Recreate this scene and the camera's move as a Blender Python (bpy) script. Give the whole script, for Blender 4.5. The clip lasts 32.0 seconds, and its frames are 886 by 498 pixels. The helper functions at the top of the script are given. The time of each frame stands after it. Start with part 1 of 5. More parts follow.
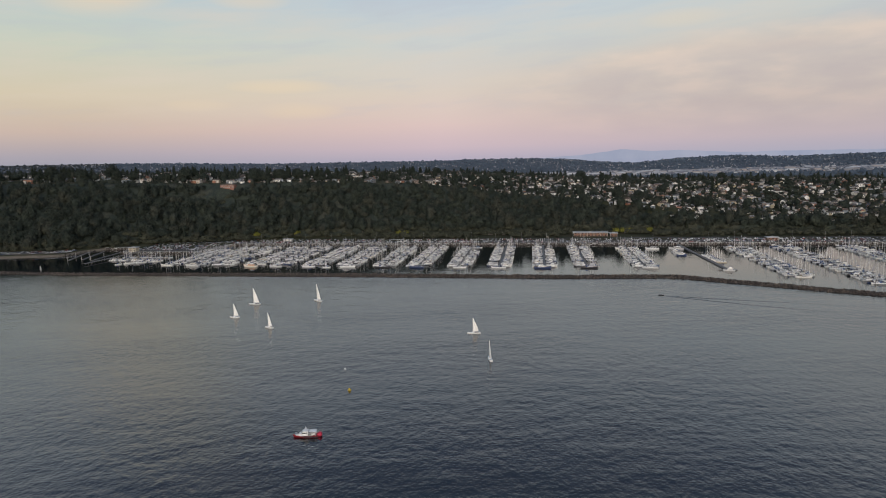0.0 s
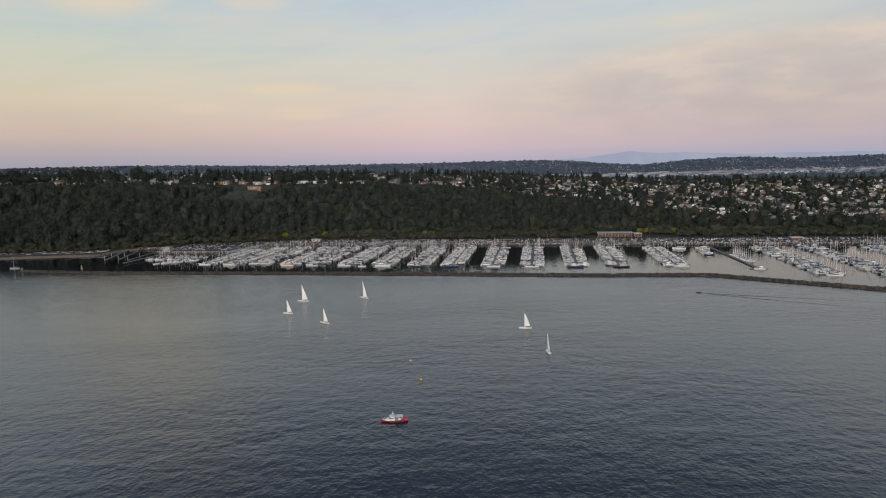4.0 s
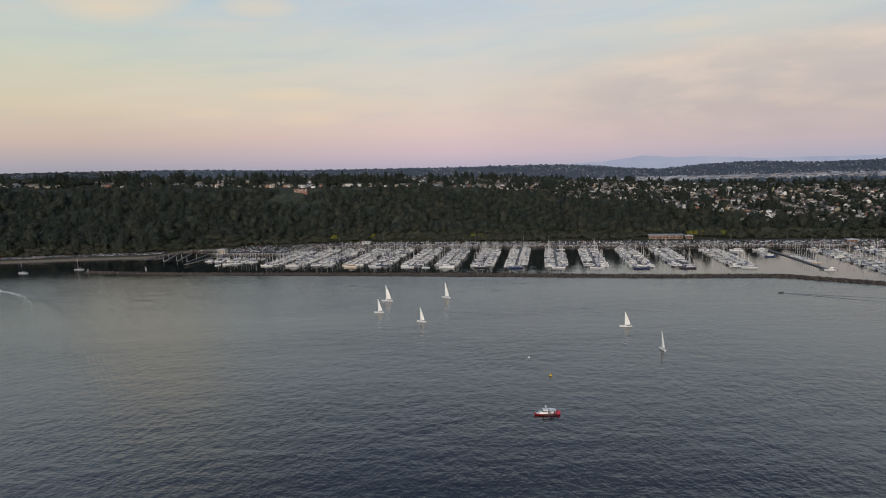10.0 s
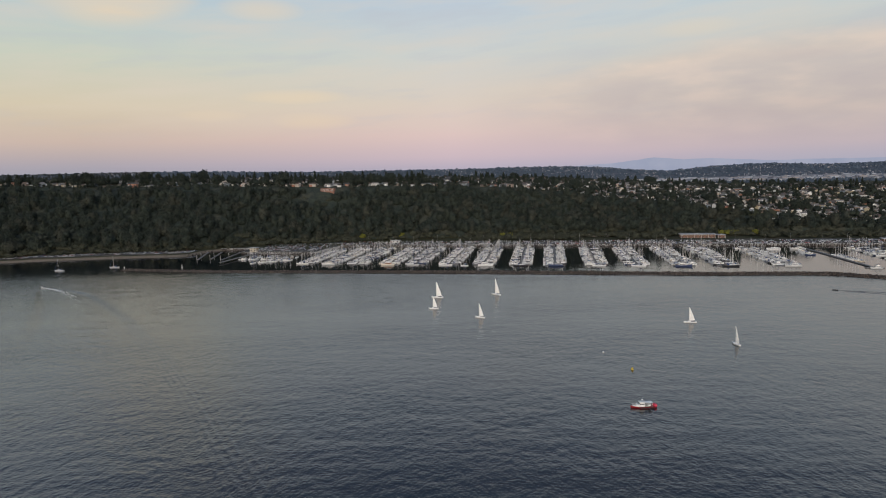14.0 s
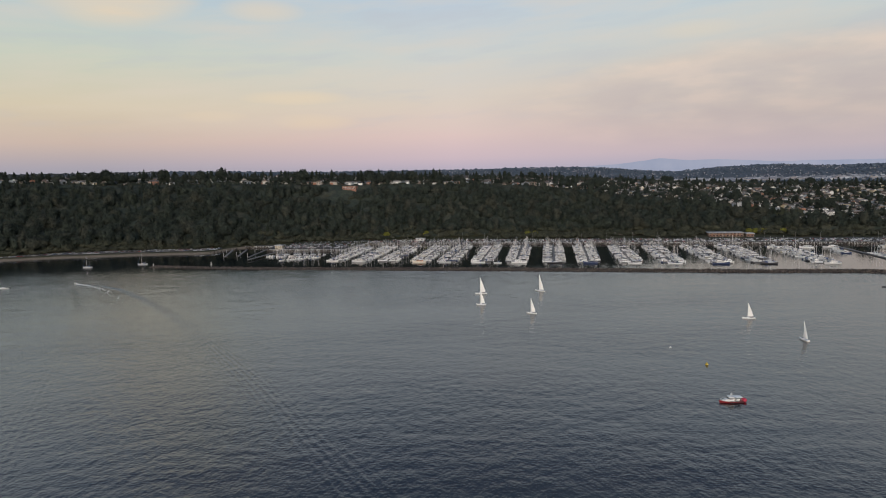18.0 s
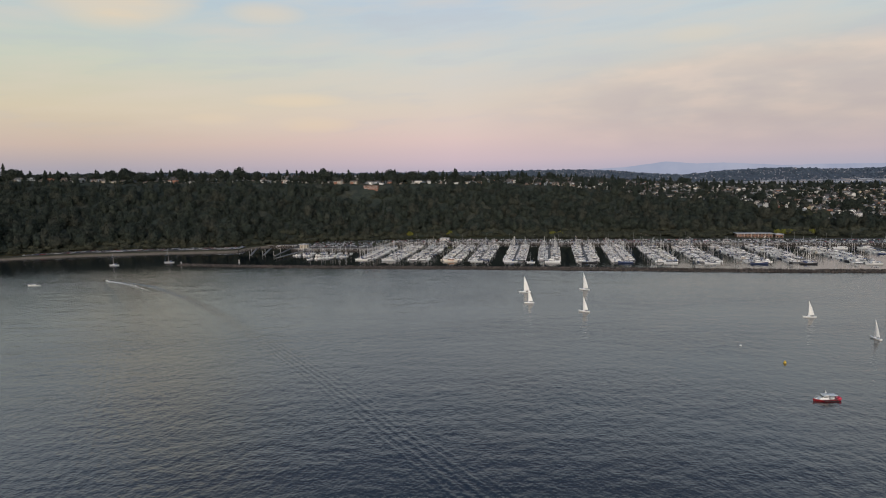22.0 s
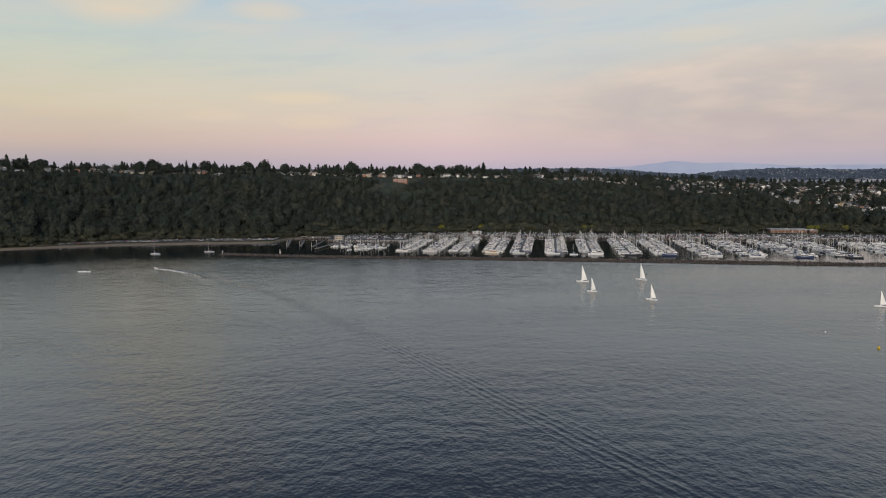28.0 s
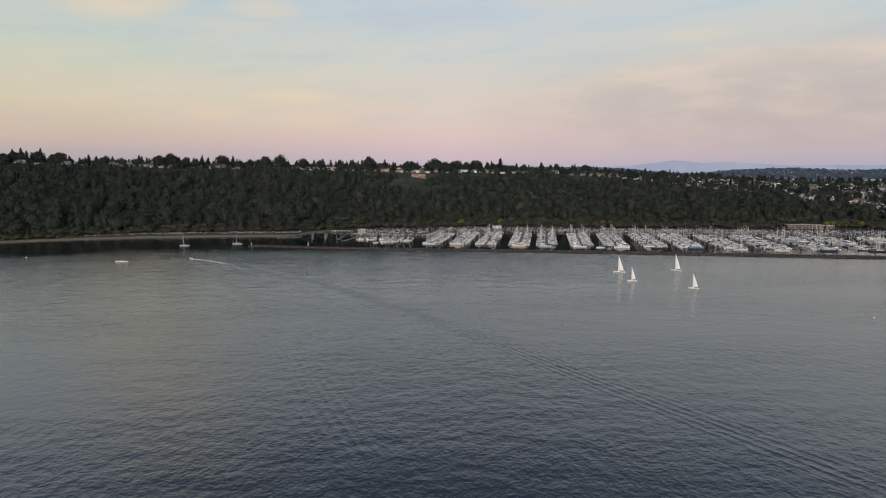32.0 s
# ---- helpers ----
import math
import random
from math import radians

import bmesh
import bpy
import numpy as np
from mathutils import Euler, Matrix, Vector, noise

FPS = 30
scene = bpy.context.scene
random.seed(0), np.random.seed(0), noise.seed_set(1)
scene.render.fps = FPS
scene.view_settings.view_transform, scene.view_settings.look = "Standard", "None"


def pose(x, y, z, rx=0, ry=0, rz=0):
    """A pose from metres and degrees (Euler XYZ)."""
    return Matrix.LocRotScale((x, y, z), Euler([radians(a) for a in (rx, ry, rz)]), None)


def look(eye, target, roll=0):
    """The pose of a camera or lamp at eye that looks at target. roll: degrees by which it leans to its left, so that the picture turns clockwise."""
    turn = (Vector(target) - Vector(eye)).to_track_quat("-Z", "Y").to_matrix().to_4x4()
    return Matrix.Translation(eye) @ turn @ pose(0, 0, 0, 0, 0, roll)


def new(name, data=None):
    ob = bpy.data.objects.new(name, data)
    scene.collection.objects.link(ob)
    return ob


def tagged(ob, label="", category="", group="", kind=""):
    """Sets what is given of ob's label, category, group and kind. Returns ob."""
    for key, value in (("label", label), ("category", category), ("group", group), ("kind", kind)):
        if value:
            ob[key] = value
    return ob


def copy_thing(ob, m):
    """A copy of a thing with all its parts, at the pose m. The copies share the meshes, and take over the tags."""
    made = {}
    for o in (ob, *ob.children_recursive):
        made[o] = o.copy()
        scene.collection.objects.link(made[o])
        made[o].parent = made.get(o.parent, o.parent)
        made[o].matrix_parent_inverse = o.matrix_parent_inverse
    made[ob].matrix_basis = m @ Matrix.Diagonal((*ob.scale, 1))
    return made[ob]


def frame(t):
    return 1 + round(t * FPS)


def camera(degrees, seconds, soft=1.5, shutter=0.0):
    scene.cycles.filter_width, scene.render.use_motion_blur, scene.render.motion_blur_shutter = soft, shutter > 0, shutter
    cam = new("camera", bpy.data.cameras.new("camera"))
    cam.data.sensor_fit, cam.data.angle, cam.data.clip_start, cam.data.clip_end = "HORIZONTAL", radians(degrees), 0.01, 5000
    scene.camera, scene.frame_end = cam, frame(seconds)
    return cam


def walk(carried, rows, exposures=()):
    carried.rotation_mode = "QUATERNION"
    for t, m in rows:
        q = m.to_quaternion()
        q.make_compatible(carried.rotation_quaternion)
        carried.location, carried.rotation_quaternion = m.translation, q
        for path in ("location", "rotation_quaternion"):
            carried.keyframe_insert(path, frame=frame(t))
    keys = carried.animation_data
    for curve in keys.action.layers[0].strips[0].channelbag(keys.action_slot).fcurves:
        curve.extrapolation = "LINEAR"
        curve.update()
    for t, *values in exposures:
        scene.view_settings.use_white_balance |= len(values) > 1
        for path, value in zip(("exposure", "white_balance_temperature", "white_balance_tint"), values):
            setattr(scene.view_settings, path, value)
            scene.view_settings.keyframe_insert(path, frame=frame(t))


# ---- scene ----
cam = camera(70.50, 32.0, soft=1.0)
PATH = [
    (0, pose(0.00, 0.00, 119.99, 82.225, 1.467, -0.200)),
    (1, pose(-7.45, -4.94, 119.52, 82.250, 1.465, -0.207)),
    (2, pose(-15.76, -9.46, 119.35, 82.310, 1.464, -0.123)),
    (3, pose(-25.45, -13.40, 119.46, 82.380, 1.494, 0.003)),
    (3.5, pose(-30.64, -15.13, 119.61, 82.403, 1.499, 0.068)),
    (5.5, pose(-53.08, -20.45, 120.60, 82.535, 1.507, 0.302)),
    (6, pose(-58.91, -21.40, 120.74, 82.555, 1.503, 0.342)),
    (7, pose(-70.67, -22.79, 120.87, 82.647, 1.527, 0.430)),
    (8, pose(-82.57, -23.61, 120.53, 82.717, 1.551, 0.525)),
    (9, pose(-94.63, -23.96, 119.68, 82.821, 1.543, 0.625)),
    (10, pose(-106.85, -23.91, 118.55, 82.880, 1.549, 0.664)),
    (11, pose(-118.86, -23.74, 117.28, 82.949, 1.530, 0.735)),
    (12, pose(-130.33, -23.46, 116.13, 82.972, 1.493, 0.806)),
    (13, pose(-141.29, -23.08, 115.01, 83.053, 1.467, 0.858)),
    (14, pose(-151.66, -22.53, 113.82, 83.113, 1.488, 0.893)),
    (14.5, pose(-156.72, -22.12, 113.22, 83.119, 1.495, 0.909)),
    (16.5, pose(-176.52, -19.56, 110.84, 83.182, 1.439, 0.935)),
    (17, pose(-181.46, -18.89, 110.27, 83.191, 1.439, 0.933)),
    (18, pose(-191.33, -17.51, 109.16, 83.220, 1.371, 0.971)),
    (19, pose(-201.33, -15.94, 107.93, 83.275, 1.303, 0.953)),
    (20, pose(-211.13, -14.05, 106.51, 83.389, 1.274, 1.031)),
    (21, pose(-220.72, -11.98, 105.10, 83.472, 1.229, 1.046)),
    (22, pose(-229.95, -9.88, 103.90, 83.500, 1.135, 1.060)),
    (23, pose(-238.61, -8.19, 102.72, 83.503, 1.056, 1.098)),
    (24, pose(-246.68, -7.59, 101.32, 83.502, 0.927, 1.149)),
    (25, pose(-254.89, -8.02, 99.87, 83.480, 0.819, 1.179)),
    (25.5, pose(-259.18, -8.53, 99.17, 83.478, 0.782, 1.203)),
    (27.5, pose(-277.85, -12.04, 96.57, 83.397, 0.639, 1.120)),
    (28, pose(-282.71, -13.07, 95.93, 83.368, 0.612, 1.087)),
    (29, pose(-292.58, -15.37, 94.59, 83.269, 0.580, 1.021)),
    (30, pose(-302.52, -17.99, 93.10, 83.198, 0.522, 0.954)),
    (31, pose(-312.47, -20.97, 91.33, 83.208, 0.445, 0.862)),
    (32, pose(-322.38, -24.10, 89.34, 83.284, 0.308, 0.740)),
]
walk(cam, PATH)

# ---- world and sun: dusk, looking away from the set sun ----
world = bpy.data.worlds.new("dusk_sky")
scene.world = world
world.use_nodes = True
wn, wl = world.node_tree.nodes, world.node_tree.links
wn.clear()


def srgb(r, g, b):
    return tuple(((c / 255 + 0.055) / 1.055) ** 2.4 if c > 10 else c / 3295 for c in (r, g, b)) + (1.0,)


def math_node(nodes, links, op, a, b=None, clamp=False):
    n = nodes.new("ShaderNodeMath")
    n.operation, n.use_clamp = op, clamp
    for i, v in enumerate((a, b)):
        if v is None:
            continue
        if isinstance(v, (int, float)):
            n.inputs[i].default_value = v
        else:
            links.new(v, n.inputs[i])
    return n.outputs[0]


def ramp_node(nodes, links, value, stops, mode="LINEAR"):
    n = nodes.new("ShaderNodeValToRGB")
    n.color_ramp.interpolation = mode
    e = n.color_ramp.elements
    while len(e) < len(stops):
        e.new(0.5)
    for k, (p, c) in enumerate(stops):
        e[k].position = p
        e[k].color = c
    if value is not None:
        links.new(value, n.inputs[0])
    return n.outputs[0]


def mix_node(nodes, links, fac, a, b, blend="MIX"):
    n = nodes.new("ShaderNodeMix")
    n.data_type, n.blend_type = "RGBA", blend
    for sock, v in ((n.inputs[0], fac), (n.inputs[6], a), (n.inputs[7], b)):
        if isinstance(v, (int, float)):
            sock.default_value = v
        elif isinstance(v, tuple):
            sock.default_value = v
        else:
            links.new(v, sock)
    return n.outputs[2]


def build_sky():
    tc = wn.new("ShaderNodeTexCoord")
    sep = wn.new("ShaderNodeSeparateXYZ")
    wl.new(tc.outputs["Generated"], sep.inputs[0])
    up, east, side = sep.outputs[2], sep.outputs[1], sep.outputs[0]
    # elevation as a sine, spread so that 0..0.5 fills the ramp
    el = math_node(wn, wl, "MULTIPLY", up, 2.0, True)
    # unseen stops above 0.52 are added: 0.64 brightens the far water, 1.0 darkens the near
    left = ramp_node(wn, wl, el, [
        (0.0, srgb(148, 153, 168)), (0.045, srgb(166, 163, 174)), (0.11, srgb(194, 177, 170)), (0.21, srgb(204, 193, 172)),
        (0.34, srgb(193, 199, 186)), (0.50, srgb(174, 193, 202)), (0.64, srgb(220, 230, 238)), (0.76, srgb(200, 213, 227)), (1.0, srgb(92, 118, 155))])
    mid = ramp_node(wn, wl, el, [
        (0.0, srgb(172, 168, 188)), (0.05, srgb(198, 182, 192)), (0.12, srgb(211, 190, 191)), (0.22, srgb(208, 197, 190)),
        (0.36, srgb(196, 200, 200)), (0.52, srgb(180, 194, 209)), (0.64, srgb(220, 230, 238)), (0.76, srgb(200, 213, 227)), (1.0, srgb(92, 118, 155))])
    right = ramp_node(wn, wl, el, [
        (0.0, srgb(170, 170, 188)), (0.06, srgb(186, 176, 184)), (0.16, srgb(184, 175, 176)), (0.28, srgb(186, 181, 179)),
        (0.40, srgb(190, 197, 198)), (0.52, srgb(184, 201, 210)), (0.64, srgb(220, 230, 238)), (0.76, srgb(200, 213, 227)), (1.0, srgb(92, 118, 155))])
    # bearing from the middle of the view, -1..1 over the seen arc
    az = math_node(wn, wl, "ARCTAN2", side, east)
    wl_f = math_node(wn, wl, "MULTIPLY_ADD", az, -1.9)
    wl_f.node.inputs[2].default_value = 0.0
    lf = math_node(wn, wl, "MINIMUM", math_node(wn, wl, "MAXIMUM", wl_f, 0.0), 1.0)
    rf = math_node(wn, wl, "MINIMUM", math_node(wn, wl, "MAXIMUM", math_node(wn, wl, "MULTIPLY", az, 2.0), 0.0), 1.0)
    col = mix_node(wn, wl, lf, mid, left)
    col = mix_node(wn, wl, rf, col, right)
    # thin cloud streaks, stretched along the horizon
    comb = wn.new("ShaderNodeCombineXYZ")
    wl.new(math_node(wn, wl, "MULTIPLY", az, 2.2), comb.inputs[0])
    tilt = math_node(wn, wl, "MULTIPLY_ADD", az, -0.9)
    wl.new(math_node(wn, wl, "MULTIPLY", up, 14.0), tilt.node.inputs[2])
    wl.new(tilt, comb.inputs[1])
    noi = wn.new("ShaderNodeTexNoise")
    noi.inputs["Scale"].default_value, noi.inputs["Detail"].default_value = 1.7, 7.0
    noi.inputs["Roughness"].default_value = 0.55
    wl.new(comb.outputs[0], noi.inputs["Vector"])
    cloud = ramp_node(wn, wl, noi.outputs[0], [(0.44, (0, 0, 0, 1)), (0.66, (1, 1, 1, 1))])
    high = ramp_node(wn, wl, el, [(0.08, (0, 0, 0, 1)), (0.2, (0.42, 0.42, 0.42, 1)), (0.5, (0.5, 0.5, 0.5, 1)), (1.0, (0.3, 0.3, 0.3, 1))])
    cf = mix_node(wn, wl, 1.0, cloud, high, "MULTIPLY")
    col = mix_node(wn, wl, cf, col, srgb(212, 200, 188))
    grey = ramp_node(wn, wl, noi.outputs[0], [(0.30, (1, 1, 1, 1)), (0.46, (0, 0, 0, 1))])
    col = mix_node(wn, wl, mix_node(wn, wl, 1.0, grey, high, "MULTIPLY"), col, srgb(181, 185, 195))
    # one peach cloud high on the left, and thin peach wisps; an unseen cream cloud added above tints the water
    peach, cream = srgb(222, 203, 178), srgb(243, 236, 208)
    for a0, e0, wa, we, amount, tint in ((-0.49, 0.252, 0.085, 0.034, 0.85, peach), (-0.28, 0.240, 0.045, 0.012, 0.5, peach), (-0.43, 0.33, 0.09, 0.05, 0.6, cream),
                                         (-0.245, 0.120, 0.06, 0.008, 0.55, peach), (-0.22, 0.085, 0.05, 0.010, 0.4, peach), (-0.36, 0.092, 0.04, 0.008, 0.35, peach), (0.36, 0.195, 0.05, 0.010, 0.35, peach)):
        da = math_node(wn, wl, "DIVIDE", math_node(wn, wl, "SUBTRACT", az, a0), wa)
        de = math_node(wn, wl, "DIVIDE", math_node(wn, wl, "SUBTRACT", up, e0), we)
        rr = math_node(wn, wl, "ADD", math_node(wn, wl, "MULTIPLY", da, da), math_node(wn, wl, "MULTIPLY", de, de))
        rr = math_node(wn, wl, "ADD", rr, math_node(wn, wl, "MULTIPLY", math_node(wn, wl, "SUBTRACT", noi.outputs[0], 0.5), 5.0))
        spot = math_node(wn, wl, "MULTIPLY", math_node(wn, wl, "SUBTRACT", 1.0, math_node(wn, wl, "MULTIPLY", rr, 0.5), True), amount)
        col = mix_node(wn, wl, spot, col, tint)
    # cloud bank to the right: greyer mauve below an uneven, peach-lit upper edge
    comb2 = wn.new("ShaderNodeCombineXYZ")
    wl.new(math_node(wn, wl, "MULTIPLY", az, 6.0), comb2.inputs[0])
    wl.new(math_node(wn, wl, "MULTIPLY", up, 20.0), comb2.inputs[1])
    n2 = wn.new("ShaderNodeTexNoise")
    n2.inputs["Scale"].default_value, n2.inputs["Detail"].default_value = 1.6, 8.0
    wl.new(comb2.outputs[0], n2.inputs["Vector"])
    edge = math_node(wn, wl, "MULTIPLY_ADD", az, 0.13)
    edge.node.inputs[2].default_value = 0.105
    edge = math_node(wn, wl, "MINIMUM", edge, 0.155)
    edge = math_node(wn, wl, "ADD", edge, math_node(wn, wl, "MULTIPLY", math_node(wn, wl, "SUBTRACT", n2.outputs[0], 0.5), 0.035))
    below = math_node(wn, wl, "SUBTRACT", edge, up)
    bank = ramp_node(wn, wl, math_node(wn, wl, "MULTIPLY_ADD", below, 22.0), [
        (0.0, (0, 0, 0, 1)), (0.55, (1, 1, 1, 1))])
    lowcut = math_node(wn, wl, "MULTIPLY", math_node(wn, wl, "SUBTRACT", az, 0.02), 4.0, True)
    fade = math_node(wn, wl, "MULTIPLY", math_node(wn, wl, "SUBTRACT", up, 0.02), 12.0, True)
    bf = math_node(wn, wl, "MULTIPLY", math_node(wn, wl, "MULTIPLY", bank, lowcut), fade)
    bf = math_node(wn, wl, "MULTIPLY", bf, 0.75)
    bankcol = ramp_node(wn, wl, math_node(wn, wl, "MULTIPLY", below, 14.0, True), [
        (0.0, srgb(222, 203, 188)), (0.25, srgb(201, 189, 185)), (1.0, srgb(188, 178, 179))])
    streak = ramp_node(wn, wl, n2.outputs[0], [(0.36, srgb(170, 163, 172)), (0.5, srgb(187, 178, 178)), (0.64, srgb(214, 195, 186))])
    col = mix_node(wn, wl, bf, col, mix_node(wn, wl, 0.55, bankcol, streak))
    # behind the camera the western glow, a little brighter and warmer
    back = math_node(wn, wl, "MULTIPLY", east, -1.3, True)
    lowb = ramp_node(wn, wl, el, [(0.0, (2.1, 1.65, 1.2, 1)), (0.3, (1.45, 1.36, 1.22, 1)), (0.7, (0.7, 0.74, 0.8, 1)), (1.0, srgb(126, 149, 180))])
    col = mix_node(wn, wl, back, col, lowb)
    bg = wn.new("ShaderNodeBackground")
    bg.inputs["Strength"].default_value = 1.0
    wl.new(col, bg.inputs["Color"])
    sky = wn.new("ShaderNodeTexSky")
    sky.sky_type = "NISHITA"
    sky.sun_disc = False
    sky.sun_elevation = radians(0.5)
    sky.sun_rotation = radians(186)
    bg2 = wn.new("ShaderNodeBackground")
    bg2.inputs["Strength"].default_value = 0.05
    wl.new(sky.outputs[0], bg2.inputs["Color"])
    add = wn.new("ShaderNodeAddShader")
    wl.new(bg.outputs[0], add.inputs[0])
    wl.new(bg2.outputs[0], add.inputs[1])
    out = wn.new("ShaderNodeOutputWorld")
    wl.new(add.outputs[0], out.inputs[0])


build_sky()
sun_data = bpy.data.lights.new("sun", "SUN")
sun_data.energy, sun_data.angle, sun_data.color = 2.2, radians(40), (1.0, 0.90, 0.80)
sun = new("sun", sun_data)
sun.matrix_world = look((-100, -900, 160), (0, 0, 0))


# ---- materials ----
def base_mat(name, rough=0.6, metal=0.0, spec=0.5):
    m = bpy.data.materials.new(name)
    m.use_nodes = True
    b = m.node_tree.nodes["Principled BSDF"]
    b.inputs["Roughness"].default_value, b.inputs["Metallic"].default_value = rough, metal
    b.inputs["Specular IOR Level"].default_value = spec
    return m, m.node_tree.nodes, m.node_tree.links, b


def own_random(n, l):
    """A random number that differs between objects and between loose pieces of one mesh."""
    oi, ge = n.new("ShaderNodeObjectInfo"), n.new("ShaderNodeNewGeometry")
    s = math_node(n, l, "ADD", oi.outputs["Random"], ge.outputs["Random Per Island"])
    return math_node(n, l, "FRACT", s)


def grain(n, l, scale, detail=4.0, stretch=None):
    tc = n.new("ShaderNodeTexCoord")
    noi = n.new("ShaderNodeTexNoise")
    noi.inputs["Scale"].default_value, noi.inputs["Detail"].default_value = scale, detail
    if stretch:
        mp = n.new("ShaderNodeMapping")
        mp.inputs["Scale"].default_value = stretch
        l.new(tc.outputs["Object"], mp.inputs[0])
        l.new(mp.outputs[0], noi.inputs["Vector"])
    else:
        l.new(tc.outputs["Object"], noi.inputs["Vector"])
    return noi.outputs[0]


def surface(name, stops, rough=0.6, metal=0.0, scale=1.0, dirt=0.25, bump=0.0, bump_scale=4.0, spec=0.5):
    """Colours picked at random per piece from stops, worn by noise at two sizes."""
    m, n, l, b = base_mat(name, rough, metal, spec)
    stops = [(p, (*c, 1)) for p, c in stops]
    if len(stops) > 1:
        col = ramp_node(n, l, own_random(n, l), stops, "CONSTANT" if len(stops) > 3 else "LINEAR")
    else:
        rgb = n.new("ShaderNodeRGB")
        rgb.outputs[0].default_value = stops[0][1]
        col = rgb.outputs[0]
    worn = ramp_node(n, l, grain(n, l, scale), [(0.3, (1 - dirt,) * 3 + (1,)), (0.7, (1, 1, 1, 1))])
    fine = ramp_node(n, l, grain(n, l, scale * 9), [(0.25, (1 - dirt * 0.6,) * 3 + (1,)), (0.75, (1, 1, 1, 1))])
    col = mix_node(n, l, 1.0, mix_node(n, l, 1.0, col, worn, "MULTIPLY"), fine, "MULTIPLY")
    l.new(col, b.inputs["Base Color"])
    if bump:
        bp = n.new("ShaderNodeBump")
        bp.inputs["Strength"].default_value, bp.inputs["Distance"].default_value = 0.8, bump
        l.new(grain(n, l, bump_scale, 5.0), bp.inputs["Height"])
        l.new(bp.outputs[0], b.inputs["Normal"])
    return m


def water_material(name, much, rough):
    m, n, l, b = base_mat(name, rough)
    b.inputs["IOR"].default_value = 1.62
    tc = n.new("ShaderNodeTexCoord")
    hs = []
    for scale, amount, stretch, turn in ((0.075, 0.54, (0.5, 1.0, 1), 10), (0.24, 0.40, (1, 0.8, 1), -28), (0.75, 0.17, (1, 0.9, 1), 35)):
        mp = n.new("ShaderNodeMapping")
        mp.inputs["Scale"].default_value = stretch
        mp.inputs["Rotation"].default_value = (0, 0, radians(turn))
        l.new(tc.outputs["Object"], mp.inputs[0])
        noi = n.new("ShaderNodeTexNoise")
        noi.inputs["Scale"].default_value, noi.inputs["Detail"].default_value = scale, 3.0
        l.new(mp.outputs[0], noi.inputs["Vector"])
        hs.append(math_node(n, l, "MULTIPLY", noi.outputs[0], amount * much))
    h = math_node(n, l, "ADD", math_node(n, l, "ADD", hs[0], hs[1]), hs[2])
    # tilts all normals towards the camera's side, fitted so that the water reflects higher sky
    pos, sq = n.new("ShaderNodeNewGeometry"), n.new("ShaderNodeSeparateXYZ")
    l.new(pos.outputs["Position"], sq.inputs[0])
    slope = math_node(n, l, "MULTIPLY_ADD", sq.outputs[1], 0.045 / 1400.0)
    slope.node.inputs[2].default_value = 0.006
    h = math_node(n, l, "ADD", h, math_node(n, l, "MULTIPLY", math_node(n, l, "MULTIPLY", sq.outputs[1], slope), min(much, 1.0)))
    # calmer and rougher patches of wind
    calm = ramp_node(n, l, grain(n, l, 0.006, 3.0, (0.6, 1.6, 1)), [(0.35, (0.55,) * 3 + (1,)), (0.65, (1, 1, 1, 1))])
    # the bluff shelters the water under the northern shore from the breeze
    geo, sp = n.new("ShaderNodeNewGeometry"), n.new("ShaderNodeSeparateXYZ")
    l.new(geo.outputs["Position"], sp.inputs[0])
    off = math_node(n, l, "ADD", sp.outputs[1], math_node(n, l, "MULTIPLY", sp.outputs[0], -0.3))
    off = math_node(n, l, "ADD", off, math_node(n, l, "MULTIPLY", grain(n, l, 0.012, 3.0), 60.0))
    lee = ramp_node(n, l, math_node(n, l, "DIVIDE", math_node(n, l, "SUBTRACT", off, 800.0), 230.0, True), [(0.0, (1, 1, 1, 1)), (1.0, (0.55, 0.55, 0.55, 1))])
    bp = n.new("ShaderNodeBump")
    l.new(mix_node(n, l, 1.0, calm, lee, "MULTIPLY"), bp.inputs["Strength"])
    bp.inputs["Distance"].default_value = 1.0
    l.new(h, bp.inputs["Height"])
    l.new(bp.outputs[0], b.inputs["Normal"])
    col = ramp_node(n, l, grain(n, l, 0.01, 3.0), [(0.3, (0.0015, 0.004, 0.007, 1)), (0.7, (0.0025, 0.006, 0.010, 1))])
    l.new(col, b.inputs["Base Color"])
    return m


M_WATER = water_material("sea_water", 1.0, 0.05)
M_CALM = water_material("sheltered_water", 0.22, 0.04)


